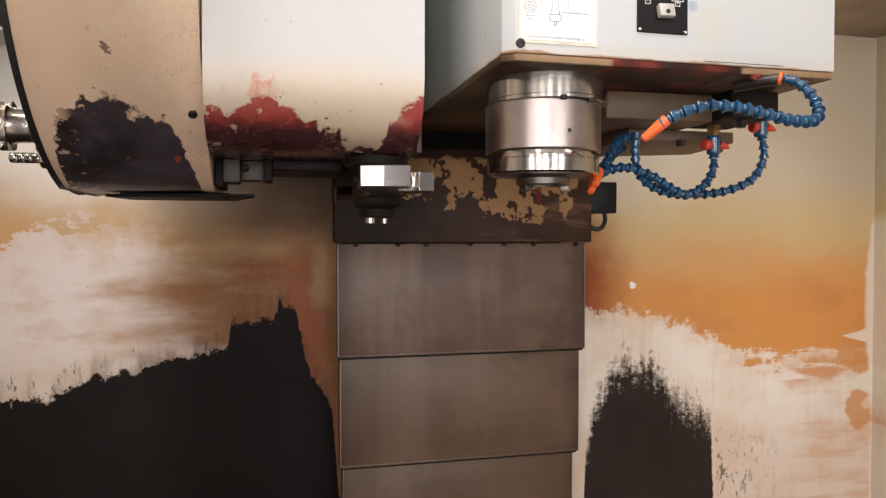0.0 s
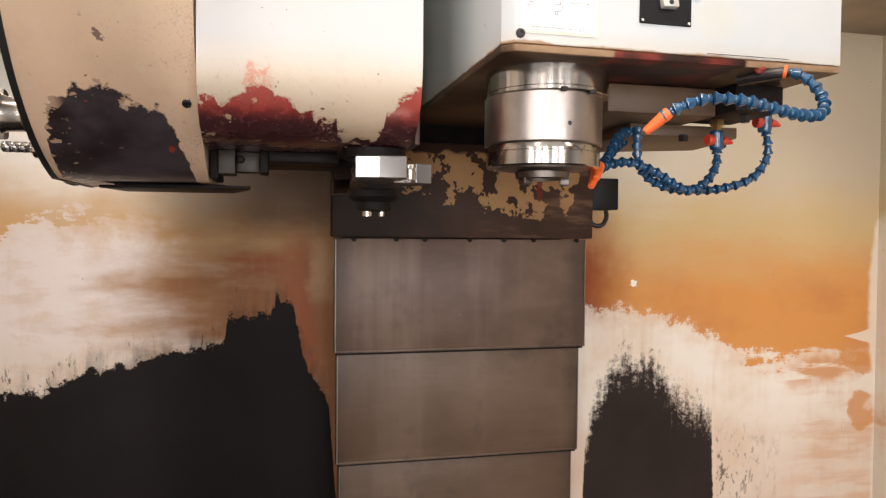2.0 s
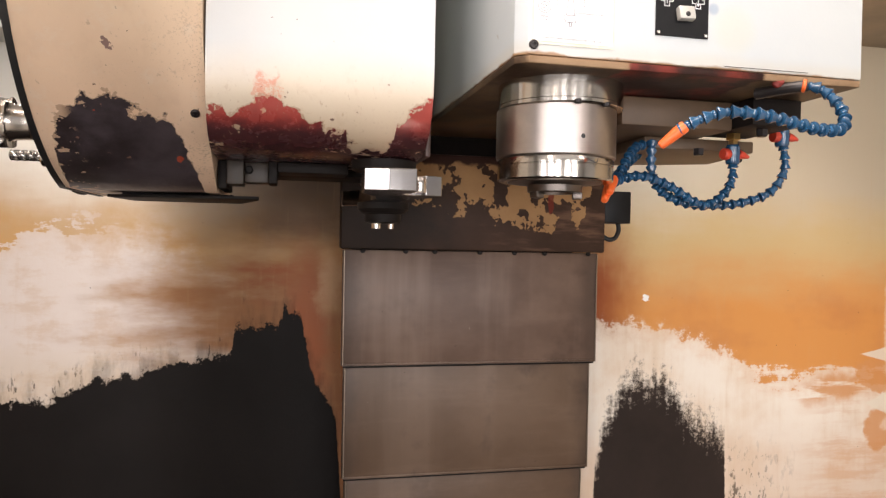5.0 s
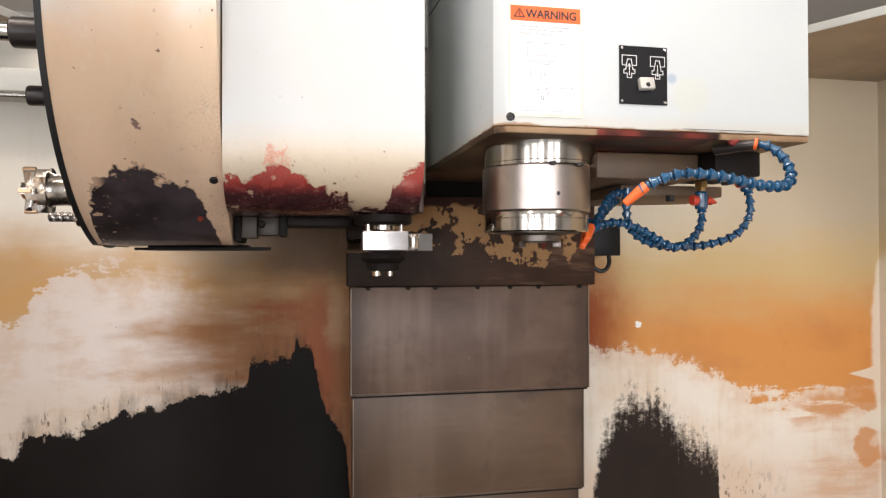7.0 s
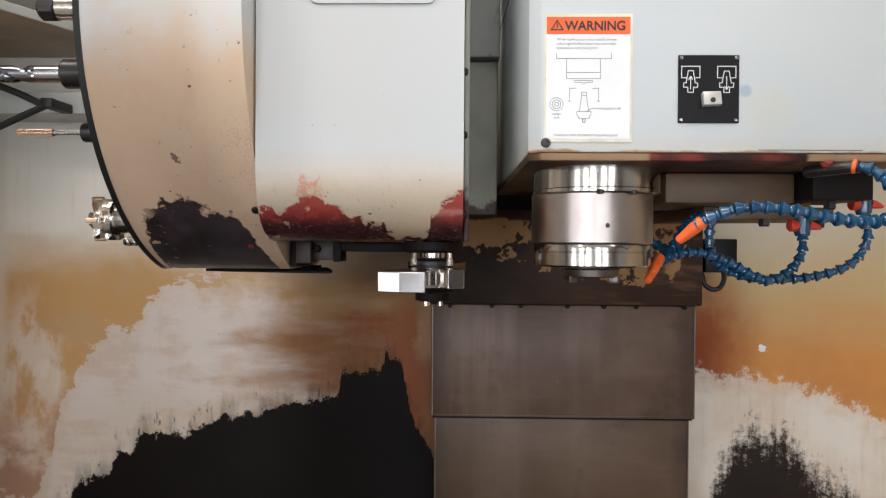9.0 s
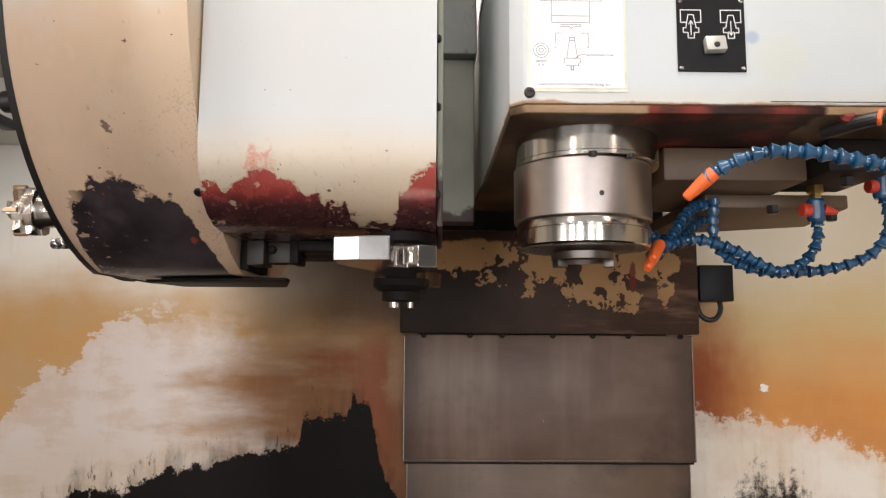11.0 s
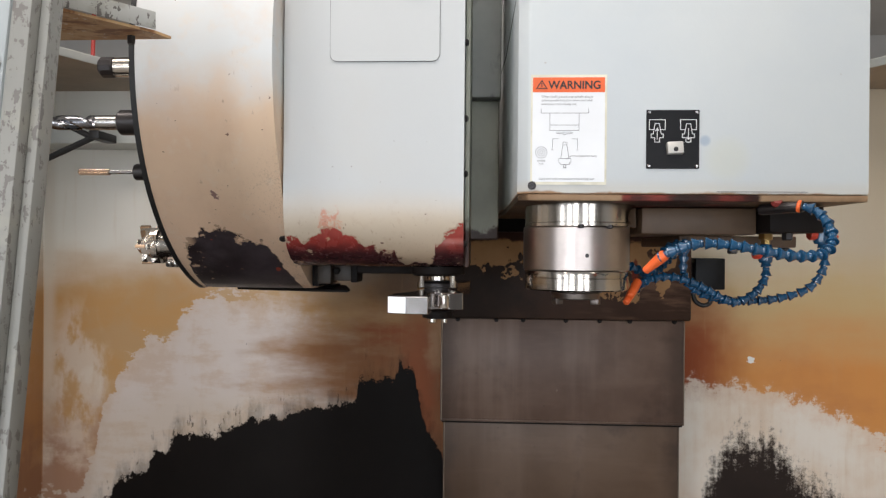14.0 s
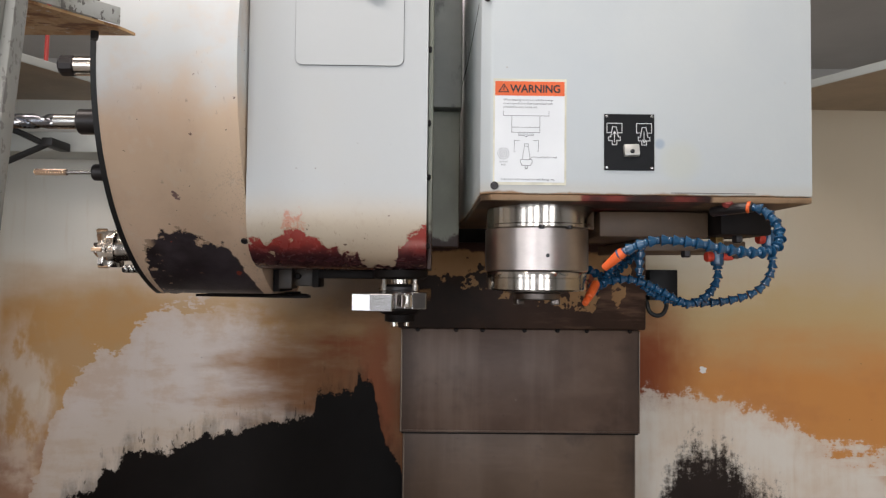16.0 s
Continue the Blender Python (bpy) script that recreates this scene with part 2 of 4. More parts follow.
    soot = n.both(n.both(n.step(gap, -0.075, 0.0), 0.45), n.step(n.noise(1.0, 5, 0.6, n.scaled(22, 22, 5)), 0.42, 0.62))
    dl = n.m("MAXIMUM", dl, soot)
    spray = n.m("ADD", n.both(n.noise(75, 5, 0.7, centred=True), 0.26), n.both(streak, 0.16))
    dr = n.step(n.m("SUBTRACT", n.m("ADD", right, spray), n.z), -0.055, 0.045)
    fleck = n.both(n.step(n.noise(1.0, 4, 0.65, n.scaled(70, 70, 32)), 0.54, 0.63), n.both(n.step(n.m("ADD", n.x, n.both(mid, 0.3)), 1.50, 1.28), n.both(n.step(n.x, 1.20, 1.24), n.step(zz, 0.90, 0.76))))
    dr = n.m("MAXIMUM", dr, n.both(fleck, 0.75))
    dark = n.m("MAXIMUM", n.both(dl, n.step(n.x, 0.42, 0.4)), n.both(dr, n.step(n.x, 0.6, 0.62)))
    c = n.mix(n.both(n.step(streak, 0.05, 0.3), 0.14), c, tan)
    specks = n.step(n.noise(95, 2, 0.5), 0.765, 0.785)
    dark = n.m("MAXIMUM", dark, n.both(specks, 0.5))
    c = n.mix(dark, c, n.mix(n.step(n.x, 0.5, 0.6), n.mix(n.noise(6, 5), black, (0.010, 0.007, 0.006)), n.mix(n.noise(5, 5), (0.016, 0.011, 0.009), (0.042, 0.029, 0.024))))
    # one bare white chip
    px = n.m("POWER", n.m("SUBTRACT", n.m("ADD", n.x, n.both(n.noise(130, 3, centred=True), 0.024)), 1.0), 2.0)
    pz = n.m("POWER", n.m("SUBTRACT", n.m("ADD", n.z, n.both(n.noise(110, 3, centred=True), 0.024)), 1.276), 2.0)
    c = n.mix(n.step(n.m("ADD", px, pz), 0.00011, 0.00006), c, (0.85, 0.83, 0.8))
    rough = n.m("MULTIPLY_ADD", n.noise(14, 4, centred=True), 0.3, n.m("MULTIPLY_ADD", dark, 0.14, 0.40), clamp=True)
    n.bsdf.inputs["Specular IOR Level"].default_value = 0.10
    return n.out(c, rough, 0.0, n.m("ADD", n.both(dark, -0.6), n.both(n.noise(160, 3), 0.3)), 0.0012)


def drum_material():
    n = Nodes("worn_drum_paint")
    big, mid = n.noise(5, 5, centred=True), n.noise(26, 6, 0.7, centred=True)
    zz = n.m("ADD", n.z, n.both(big, 0.24))
    c = n.mix(n.step(zz, 1.88, 1.76), (0.70, 0.73, 0.74), (0.77, 0.57, 0.40))
    c = n.mix(n.step(zz, 1.72, 1.55), c, (0.79, 0.57, 0.405))
    c = n.mix(n.both(n.step(n.noise(6, 5), 0.42, 0.70), 0.45), c, (0.68, 0.46, 0.31))
    c = n.mix(n.both(n.step(n.noise(24, 5, 0.7), 0.5, 0.7), 0.30), c, (0.78, 0.69, 0.58))
    worn = n.step(n.m("ADD", n.z, n.both(n.x, -0.8)), 1.86, 1.70)
    pits = n.both(n.step(n.m("ADD", n.noise(330, 3, 0.6), n.both(n.noise(11, 3, centred=True), 0.6)), 0.60, 0.70), worn)
    c = n.mix(n.both(pits, 0.42), c, (0.30, 0.19, 0.12))
    scrape = n.both(n.step(n.noise(1.0, 4, 0.6, n.scaled(120, 120, 45)), 0.64, 0.69), n.step(n.m("ADD", n.noise(7, 4), n.both(n.z, -0.5)), -0.40, -0.28))
    c = n.mix(n.both(scrape, 0.5), c, (0.34, 0.22, 0.15))
    c = n.mix(n.both(n.step(n.noise(1.0, 5, 0.6, n.scaled(22, 22, 4)), 0.5, 0.72), n.both(n.step(n.z, 1.84, 1.72), 0.3)), c, (0.60, 0.40, 0.27))
    top = n.curve(n.x, [(-0.31, 1.44), (-0.296, 1.49), (-0.289, 1.545), (-0.274, 1.572), (-0.254, 1.590), (-0.234, 1.600), (-0.199, 1.604), (-0.170, 1.587), (-0.131, 1.581), (-0.118, 1.560), (-0.108, 1.532), (-0.100, 1.505), (-0.09, 1.44)])
    d = n.m("SUBTRACT", n.m("ADD", top, ragged(n, 0.02, 0.060, 0.016)), n.z)
    bare = n.step(d, -0.0009, 0.0009)
    islands = n.both(n.step(n.noise(46, 4, 0.55), 0.56, 0.575), n.step(n.x, -0.248, -0.268))
    bare = n.both(bare, n.inv(islands))
    rim = n.step(d, -0.0042, -0.003)
    c = n.mix(n.both(rim, 0.5), c, (0.23, 0.12, 0.07))
    redspot = n.both(n.step(n.noise(21, 3), 0.66, 0.68), n.step(d, 0.06, 0.04))
    c = n.mix(bare, c, n.mix(redspot, n.mix(n.step(n.noise(9, 5), 0.35, 0.65), (0.026, 0.018, 0.019), (0.078, 0.062, 0.070)), (0.36, 0.06, 0.03)))
    nick = n.step(n.noise(85, 3, 0.5), 0.725, 0.735)
    c = n.mix(nick, c, (0.20, 0.11, 0.08))
    wob = n.both(n.noise(95, 3, centred=True), 0.020)
    sx = n.m("POWER", n.m("ADD", n.m("SUBTRACT", n.x, -0.195), wob), 2.0)
    sz = n.m("POWER", n.m("SUBTRACT", n.m("SUBTRACT", n.z, 1.663), wob), 2.0)
    c = n.mix(n.step(n.m("ADD", sx, sz), 0.000030, 0.00002), c, (0.24, 0.14, 0.12))
    rough = n.m("MULTIPLY_ADD", bare, -0.10, n.m("MULTIPLY_ADD", mid, 0.3, 0.44), clamp=True)
    h = n.m("ADD", n.both(bare, -1.0), n.m("ADD", n.both(pits, -0.2), n.both(n.noise(220, 3), 0.2)))
    return n.out(c, rough, 0.0, h, 0.0006)


def housing_material():
    n = Nodes("worn_housing_paint")
    big, mid = n.noise(5, 5, centred=True), n.noise(30, 6, 0.7, centred=True)
    zz = n.m("ADD", n.z, n.both(big, 0.06))
    c = n.mix(n.step(zz, 1.68, 1.61), (0.525, 0.545, 0.55), (0.57, 0.485, 0.38))
    c = n.mix(n.both(n.step(zz, 1.62, 1.55), 0.8), c, (0.52, 0.39, 0.26))
    c = n.mix(n.both(n.step(n.noise(3, 4), 0.5, 0.75), 0.22), c, (0.56, 0.51, 0.43))
    c = n.mix(n.both(n.both(n.step(n.noise(40, 5, 0.7), 0.5, 0.7), n.step(zz, 1.68, 1.60)), 0.4), c, (0.45, 0.33, 0.23))
    top = n.curve(n.x, [(-0.08, 1.583), (-0.066, 1.590), (-0.055, 1.595), (-0.049, 1.576), (-0.038, 1.583), (-0.026, 1.600), (-0.002, 1.609), (0.014, 1.604), (0.050, 1.590), (0.057, 1.576), (0.081, 1.570), (0.109, 1.571), (0.113, 1.555), (0.130, 1.550), (0.168, 1.550), (0.177, 1.564), (0.178, 1.585), (0.197, 1.598), (0.226, 1.616)])
    d = n.m("SUBTRACT", n.m("ADD", top, ragged(n, 0.008, 0.040, 0.018)), n.z)
    red = n.step(d, -0.0005, 0.0005)
    haze = n.both(n.step(n.m("ADD", d, n.both(mid, 0.05)), -0.040, -0.030), n.step(n.m("ABSOLUTE", n.m("SUBTRACT", n.m("ADD", n.x, n.both(mid, 0.07)), 0.004)), 0.019, 0.011))
    haze = n.both(haze, n.step(n.noise(110, 4, 0.7), 0.36, 0.56))
    c = n.mix(n.both(haze, 0.75), c, (0.58, 0.21, 0.13))
    c = n.mix(n.both(n.step(d, -0.0035, -0.0025), 0.4), c, (0.3, 0.15, 0.08))
    # primer darkens downwards: oil plus painted-in shade of the curved-under face
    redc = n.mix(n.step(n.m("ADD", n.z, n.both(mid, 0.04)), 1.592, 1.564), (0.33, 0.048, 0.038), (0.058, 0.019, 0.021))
    redc = n.mix(n.both(n.step(n.noise(26, 5, 0.6), 0.5, 0.70), 0.35), redc, (0.15, 0.045, 0.045))
    flakes = n.step(n.noise(48, 4, 0.55), 0.655, 0.665)
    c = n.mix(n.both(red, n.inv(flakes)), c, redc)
    c = n.mix(n.both(n.step(n.noise(1.0, 4, 0.65, n.scaled(160, 160, 90)), 0.62, 0.68), n.both(n.step(zz, 1.66, 1.60), 0.45)), c, (0.34, 0.23, 0.15))
    nick = n.both(n.step(n.noise(95, 3, 0.5), 0.715, 0.73), n.step(n.z, 1.90, 1.62))
    c = n.mix(nick, c, (0.14, 0.08, 0.06))
    rough = n.m("MULTIPLY_ADD", red, -0.10, n.m("MULTIPLY_ADD", mid, 0.25, 0.36), clamp=True)
    return n.out(c, rough, 0.0, n.m("ADD", n.both(red, -1.0), n.both(n.noise(200, 3), 0.25)), 0.0007)


def head_material():
    n = Nodes("grey_white_head_paint")
    big, mid = n.noise(3, 4, centred=True), n.noise(24, 6, 0.7, centred=True)
    c = n.mix(n.step(n.noise(2.5, 5), 0.35, 0.7), (0.54, 0.58, 0.60), (0.59, 0.62, 0.62))
    line = n.m("ADD", n.z, n.m("ADD", n.both(mid, 0.012), n.both(big, 0.01)))
    c = n.mix(n.both(n.step(line, 1.685, 1.665), 0.35), c, (0.60, 0.52, 0.40))
    c = n.mix(n.both(n.step(line, 1.664, 1.6605), 0.9), c, (0.33, 0.17, 0.07))
    spot = n.step(n.m("ADD", n.m("POWER", n.m("SUBTRACT", n.x, 0.583), 2.0), n.m("POWER", n.m("SUBTRACT", n.z, 1.739), 2.0)), 0.0001, 0.00001)
    c = n.mix(n.both(spot, 0.5), c, (0.2, 0.3, 0.45))
    yellow = n.step(n.m("ADD", n.m("POWER", n.m("SUBTRACT", n.x, 0.615), 2.0), n.m("POWER", n.m("SUBTRACT", n.z, 1.712), 2.0)), 0.0016, 0.0001)
    c = n.mix(n.both(yellow, 0.25), c, (0.62, 0.6, 0.42))
    nick = n.step(n.noise(60, 2, 0.4), 0.77, 0.78)
    c = n.mix(n.both(nick, 0.6), c, (0.4, 0.36, 0.32))
    return n.out(c, n.m("MULTIPLY_ADD", mid, 0.15, 0.36, clamp=True), 0.0, n.noise(150, 3), 0.0003)


def under_material():
    n = Nodes("oily_underside")
    mid = n.noise(18, 6, 0.65, centred=True)
    c = n.mix(n.step(n.noise(9, 5), 0.4, 0.65), (0.045, 0.026, 0.016), (0.15, 0.095, 0.055))
    n.bsdf.inputs["Specular IOR Level"].default_value = 0.18
    lip = n.step(n.m("ADD", n.y, n.both(mid, 0.02)), 0.898, 0.893)
    c = n.mix(lip, c, n.mix(n.noise(22, 4), (0.17, 0.095, 0.050), (0.36, 0.245, 0.15)))
    patch = n.step(n.m("ADD", n.m("ABSOLUTE", n.m("SUBTRACT", n.x, 0.56)), n.both(mid, 0.06)), 0.106, 0.098)
    c = n.mix(patch, c, n.mix(n.step(n.noise(14, 4), 0.45, 0.7), (0.022, 0.010, 0.008), (0.16, 0.028, 0.020)))
    return n.out(c, n.m("MULTIPLY_ADD", mid, 0.3, 0.42, clamp=True), 0.0, n.noise(120, 4), 0.0006)


def column_material():
    n = Nodes("flaking_column_paint")
    mid = n.noise(14, 6, 0.62, centred=True)
    low = n.curve(n.x, [(0.14, 1.60), (0.20, 1.57), (0.25, 1.537), (0.34, 1.53), (0.37, 1.51), (0.46, 1.50), (0.55, 1.478), (0.67, 1.455), (0.71, 1.45), (0.73, 1.51), (0.745, 1.57), (0.78, 1.60)])
    d = n.m("SUBTRACT", n.z, n.m("ADD", low, ragged(n, 0.12, 0.10, 0.05)))
    blotch = n.step(n.m("ADD", n.noise(27, 4, 0.55), n.both(n.noise(9, 3, centred=True), 0.8)), 0.515, 0.53)
    flake = n.both(n.step(d, -0.001, 0.001), n.inv(blotch))
    kept = n.both(n.step(n.m("ABSOLUTE", n.m("SUBTRACT", n.m("ADD", n.x, n.both(mid, 0.10)), 0.30)), 0.076, 0.072), n.step(n.m("ADD", n.z, n.both(mid, 0.06)), 1.536, 1.540))
    flake = n.m("MAXIMUM", flake, n.both(kept, n.step(n.noise(30, 4, 0.55), 0.60, 0.58)))
    dirt = n.mix(n.noise(8, 5), (0.014, 0.008, 0.006), (0.085, 0.045, 0.030))
    dirt = n.mix(n.both(n.step(n.m("ADD", n.x, n.both(mid, 0.3)), 0.42, 0.26), 0.75), dirt, (0.012, 0.008, 0.006))
    scum = n.noise(1.0, 5, 0.6, n.scaled(5, 5, 30))
    dirt = n.mix(n.both(n.step(scum, 0.5, 0.68), n.step(n.m("ADD", n.x, n.both(mid, 0.5)), 0.42, 0.60)), dirt, (0.135, 0.074, 0.048))
    c = n.mix(flake, dirt, n.mix(n.noise(20, 4), (0.28, 0.145, 0.066), (0.42, 0.245, 0.115)))
    drip = n.m("ADD", n.m("POWER", n.m("DIVIDE", n.m("SUBTRACT", n.m("ADD", n.x, n.both(mid, 0.03)), 0.642), 0.008), 2.0), n.m("POWER", n.m("DIVIDE", n.m("SUBTRACT", n.z, 1.522), 0.034), 2.0))
    c = n.mix(n.both(n.step(drip, 1.1, 0.7), 0.85), c, (0.16, 0.026, 0.016))
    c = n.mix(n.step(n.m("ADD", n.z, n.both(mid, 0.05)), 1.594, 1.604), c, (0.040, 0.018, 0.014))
    n.bsdf.inputs["Specular IOR Level"].default_value = 0.12
    return n.out(c, n.m("MULTIPLY_ADD", mid, 0.3, 0.48, clamp=True), 0.0, n.m("ADD", flake, n.both(n.noise(90, 4), 0.3)), 0.0012)


def cover_material():
    n = Nodes("oily_way_cover_steel")
    soft = n.noise(1.0, 5, 0.55, n.scaled(3.4, 3.4, 4.5))
    bands = n.noise(1.0, 4, 0.5, n.scaled(5.5, 5.5, 0.8))
    streak = n.noise(1.0, 4, 0.6, n.scaled(50, 50, 2.0), centred=True)
    swipe = n.noise(1.0, 5, 0.6, n.scaled(4, 4, 24))
    c = n.mix(n.step(soft, 0.34, 0.68), (0.100, 0.059, 0.042), (0.174, 0.112, 0.082))
    # paler vertical bands: soft reflections on the plates put into the colour
    c = n.mix(n.both(n.step(n.m("ADD", bands, n.both(streak, 0.12)), 0.46, 0.64), 0.8), c, (0.222, 0.150, 0.114))
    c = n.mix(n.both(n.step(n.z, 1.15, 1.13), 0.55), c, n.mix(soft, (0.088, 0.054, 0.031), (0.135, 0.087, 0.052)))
    c = n.mix(n.both(n.step(swipe, 0.52, 0.70), 0.18), c, (0.21, 0.14, 0.102))
    grime = n.step(n.m("ADD", n.noise(4.2, 5, 0.6), n.both(bands, 0.4)), 0.74, 0.90)
    c = n.mix(n.both(grime, 0.7), c, (0.050, 0.032, 0.026))
    side = n.m("ABSOLUTE", n.m("SUBTRACT", n.x, 0.463))
    c = n.mix(n.both(n.step(n.m("ADD", side, n.both(n.noise(6, 5, centred=True), 0.14)), 0.245, 0.30), 0.55), c, (0.055, 0.036, 0.028))
    scratch = n.step(n.noise(1.0, 2, 0.5, n.scaled(500, 500, 9)), 0.74, 0.80)
    c = n.mix(n.both(scratch, 0.12), c, (0.36, 0.29, 0.25))
    specks = n.step(n.noise(90, 3, 0.5), 0.72, 0.75)
    c = n.mix(n.both(specks, 0.4), c, (0.04, 0.025, 0.02))
    chip = n.step(n.noise(70, 2, 0.5), 0.795, 0.81)
    c = n.mix(n.both(chip, 0.6), c, (0.42, 0.36, 0.30))
    r = n.m("MULTIPLY_ADD", n.noise(5, 4), 0.30, n.m("MULTIPLY_ADD", streak, 0.10, 0.24), clamp=True)
    n.bsdf.inputs["Specular IOR Level"].default_value = 0.3
    return n.out(c, r, 0.06, n.noise(1.0, 3, 0.5, n.scaled(6, 6, 3)), 0.003)


def steel_material(name, color, rough, brushed=0.0):
    n = Nodes(name)
    v = n.noise(1.0, 3, 0.5, n.scaled(25, 25, 900) if brushed else n.scaled(60, 60, 60), centred=True)
    smear = n.noise(16, 4, centred=True)
    c = n.mix(n.step(smear, -0.2, 0.2), tuple(k * 0.82 for k in color), color)
    r = n.m("ADD", n.m("MULTIPLY_ADD", v, brushed, rough), n.both(smear, 0.10), clamp=True)
    return n.out(c, r, 1.0)


M_WALL, M_DRUM, M_HOUSE, M_HEAD = wall_material(), drum_material(), housing_material(), head_material()
M_UNDER, M_COLUMN, M_COVER = under_material(), column_material(), cover_material()
M_GROUND = steel_material("ground_steel", (0.50, 0.435, 0.40), 0.32, 0.12)
M_RING = steel_material("polished_ring_steel", (0.54, 0.49, 0.44), 0.16, 0.05)
M_TOOL = steel_material("tool_steel", (0.40, 0.385, 0.37), 0.22, 0.05)
M_MIRROR = steel_material("ground_arm_steel", (0.42, 0.395, 0.39), 0.13, 0.03)
M_BLACKSTEEL = simple("black_oxide_steel", (0.035, 0.03, 0.03), 0.35, 0.4)
M_GUN = steel_material("dull_brown_steel", (0.17, 0.145, 0.13), 0.36)
M_DRILL = steel_material("blued_drill_steel", (0.26, 0.26, 0.28), 0.2)
M_DULLEDGE = steel_material("worn_edge_steel", (0.25, 0.195, 0.15), 0.42)
M_BRIGHT = steel_material("bright_mill_steel", (0.66, 0.60, 0.54), 0.26)
M_CARBIDE = steel_material("bronze_coated_insert", (0.45, 0.30, 0.19), 0.3)
M_BRONZE = steel_material("bronze_toned_steel", (0.66, 0.50, 0.38), 0.25)
M_DARK = simple("dark_oily_casting", (0.012, 0.009, 0.008), 0.55, 0.0, 0.4, 20, 0.0006)
M_DARK.node_tree.nodes["Principled BSDF"].inputs["Specular IOR Level"].default_value = 0.12
M_TANCAST = simple("tan_painted_casting", (0.110, 0.066, 0.038), 0.5, 0.0, 0.25, 14, 0.0006)
M_DULLTAN = simple("dull_dark_tan", (0.034, 0.022, 0.014), 0.5, 0.0, 0.3, 20)
M_BLUE = simple("blue_hose_plastic", (0.012, 0.072, 0.155), 0.13, 0.0, 0.35, 60)
M_BLUE.node_tree.nodes["Principled BSDF"].inputs["Specular IOR Level"].default_value = 0.8
M_ORANGE = simple("orange_nozzle_plastic", (0.82, 0.135, 0.03), 0.38, 0.0, 0.15, 40)
M_REDKNOB = simple("red_valve_plastic", (0.55, 0.05, 0.025), 0.4, 0.0, 0.15, 40)
M_MAROON = simple("dark_red_plastic", (0.20, 0.025, 0.02), 0.45)
M_BRASS = steel_material("brass_fitting", (0.55, 0.36, 0.14), 0.3)
M_RUBBER = simple("black_rubber", (0.012, 0.012, 0.013), 0.5)
M_PLATE = simple("black_switch_plate_paint", (0.006, 0.006, 0.007), 0.42, 0.0, 0.3, 40)
M_PLATE.node_tree.nodes["Principled BSDF"].inputs["Specular IOR Level"].default_value = 0.2
M_PAPER = simple("aged_sign_paper", (0.78, 0.80, 0.82), 0.35, 0.0, 0.05, 9)
M_YELLOWED = simple("yellowed_laminate", (0.70, 0.67, 0.54), 0.3, 0.0, 0.12, 30)
M_SIGNORANGE = simple("orange_print", (0.78, 0.13, 0.03), 0.4, 0.0, 0.08, 30)
M_TOGGLE = simple("pale_toggle_metal", (0.50, 0.49, 0.46), 0.35, 0.3)
M_INK = simple("black_ink", (0.02, 0.02, 0.02), 0.5)
M_GREYINK = simple("grey_ink", (0.14, 0.145, 0.155), 0.5)
M_WHITEINK = simple("white_ink", (0.8, 0.8, 0.8), 0.5)
M_DOOR = simple("white_door_paint", (0.37, 0.41, 0.42), 0.3, 0.0, 0.05, 6)
M_SHEET = simple("pale_grey_sheet_paint", (0.50, 0.51, 0.48), 0.4, 0.0, 0.12, 5)
M_HALL = simple("hall_wall_paint", (0.46, 0.45, 0.43), 0.7, 0.0, 0.08, 2)
M_FLOOR = simple("hall_concrete", (0.42, 0.39, 0.35), 0.6, 0.0, 0.2, 3)
M_CHIP = simple("bare_grey_metal", (0.24, 0.235, 0.22), 0.45, 0.3)
M_REDCABLE = simple("red_cable", (0.45, 0.04, 0.03), 0.5)


def green_material():
    n = Nodes("grey_green_panel_paint")
    c = n.mix(n.step(n.noise(5, 5), 0.35, 0.7), (0.29, 0.30, 0.245), (0.40, 0.41, 0.34))
    c = n.mix(n.both(n.step(n.noise(1.0, 5, 0.6, n.scaled(14, 14, 3)), 0.5, 0.7), 0.4), c, (0.25, 0.23, 0.17))
    edge = n.m("ADD", n.z, ragged(n, 0.05, 0.05, 0.03))
    c = n.mix(n.step(edge, 1.626, 1.606), c, (0.045, 0.020, 0.014))
    return n.out(c, 0.45, 0.0, n.noise(120, 3), 0.0003)


def chipped_material(name, low, high):
    n = Nodes(name)
    v = n.m("ADD", n.noise(85, 5, 0.65), n.both(n.noise(1.0, 4, 0.6, n.scaled(130, 130, 16), centred=True), 0.9))
    bare = n.step(v, 0.605, 0.62)
    c = n.mix(n.noise(8, 4), low, high)
    c = n.mix(n.both(n.step(n.noise(24, 5), 0.5, 0.7), 0.5), c, (0.33, 0.32, 0.27))
    c = n.mix(bare, c, (0.17, 0.16, 0.15))
    return n.out(c, 0.45, 0.0, n.inv(bare), 0.0008)


def scuffed_material():
    n = Nodes("scuffed_grey_sheet")
    smear = n.noise(1.0, 5, 0.65, n.scaled(14, 14, 7))
    c = n.mix(n.step(n.noise(5, 4), 0.35, 0.7), (0.36, 0.38, 0.36), (0.46, 0.48, 0.45))
    c = n.mix(n.both(n.step(smear, 0.55, 0.68), 0.7), c, (0.10, 0.11, 0.11))
    return n.out(c, 0.42, 0.0, n.noise(120, 3), 0.0003)


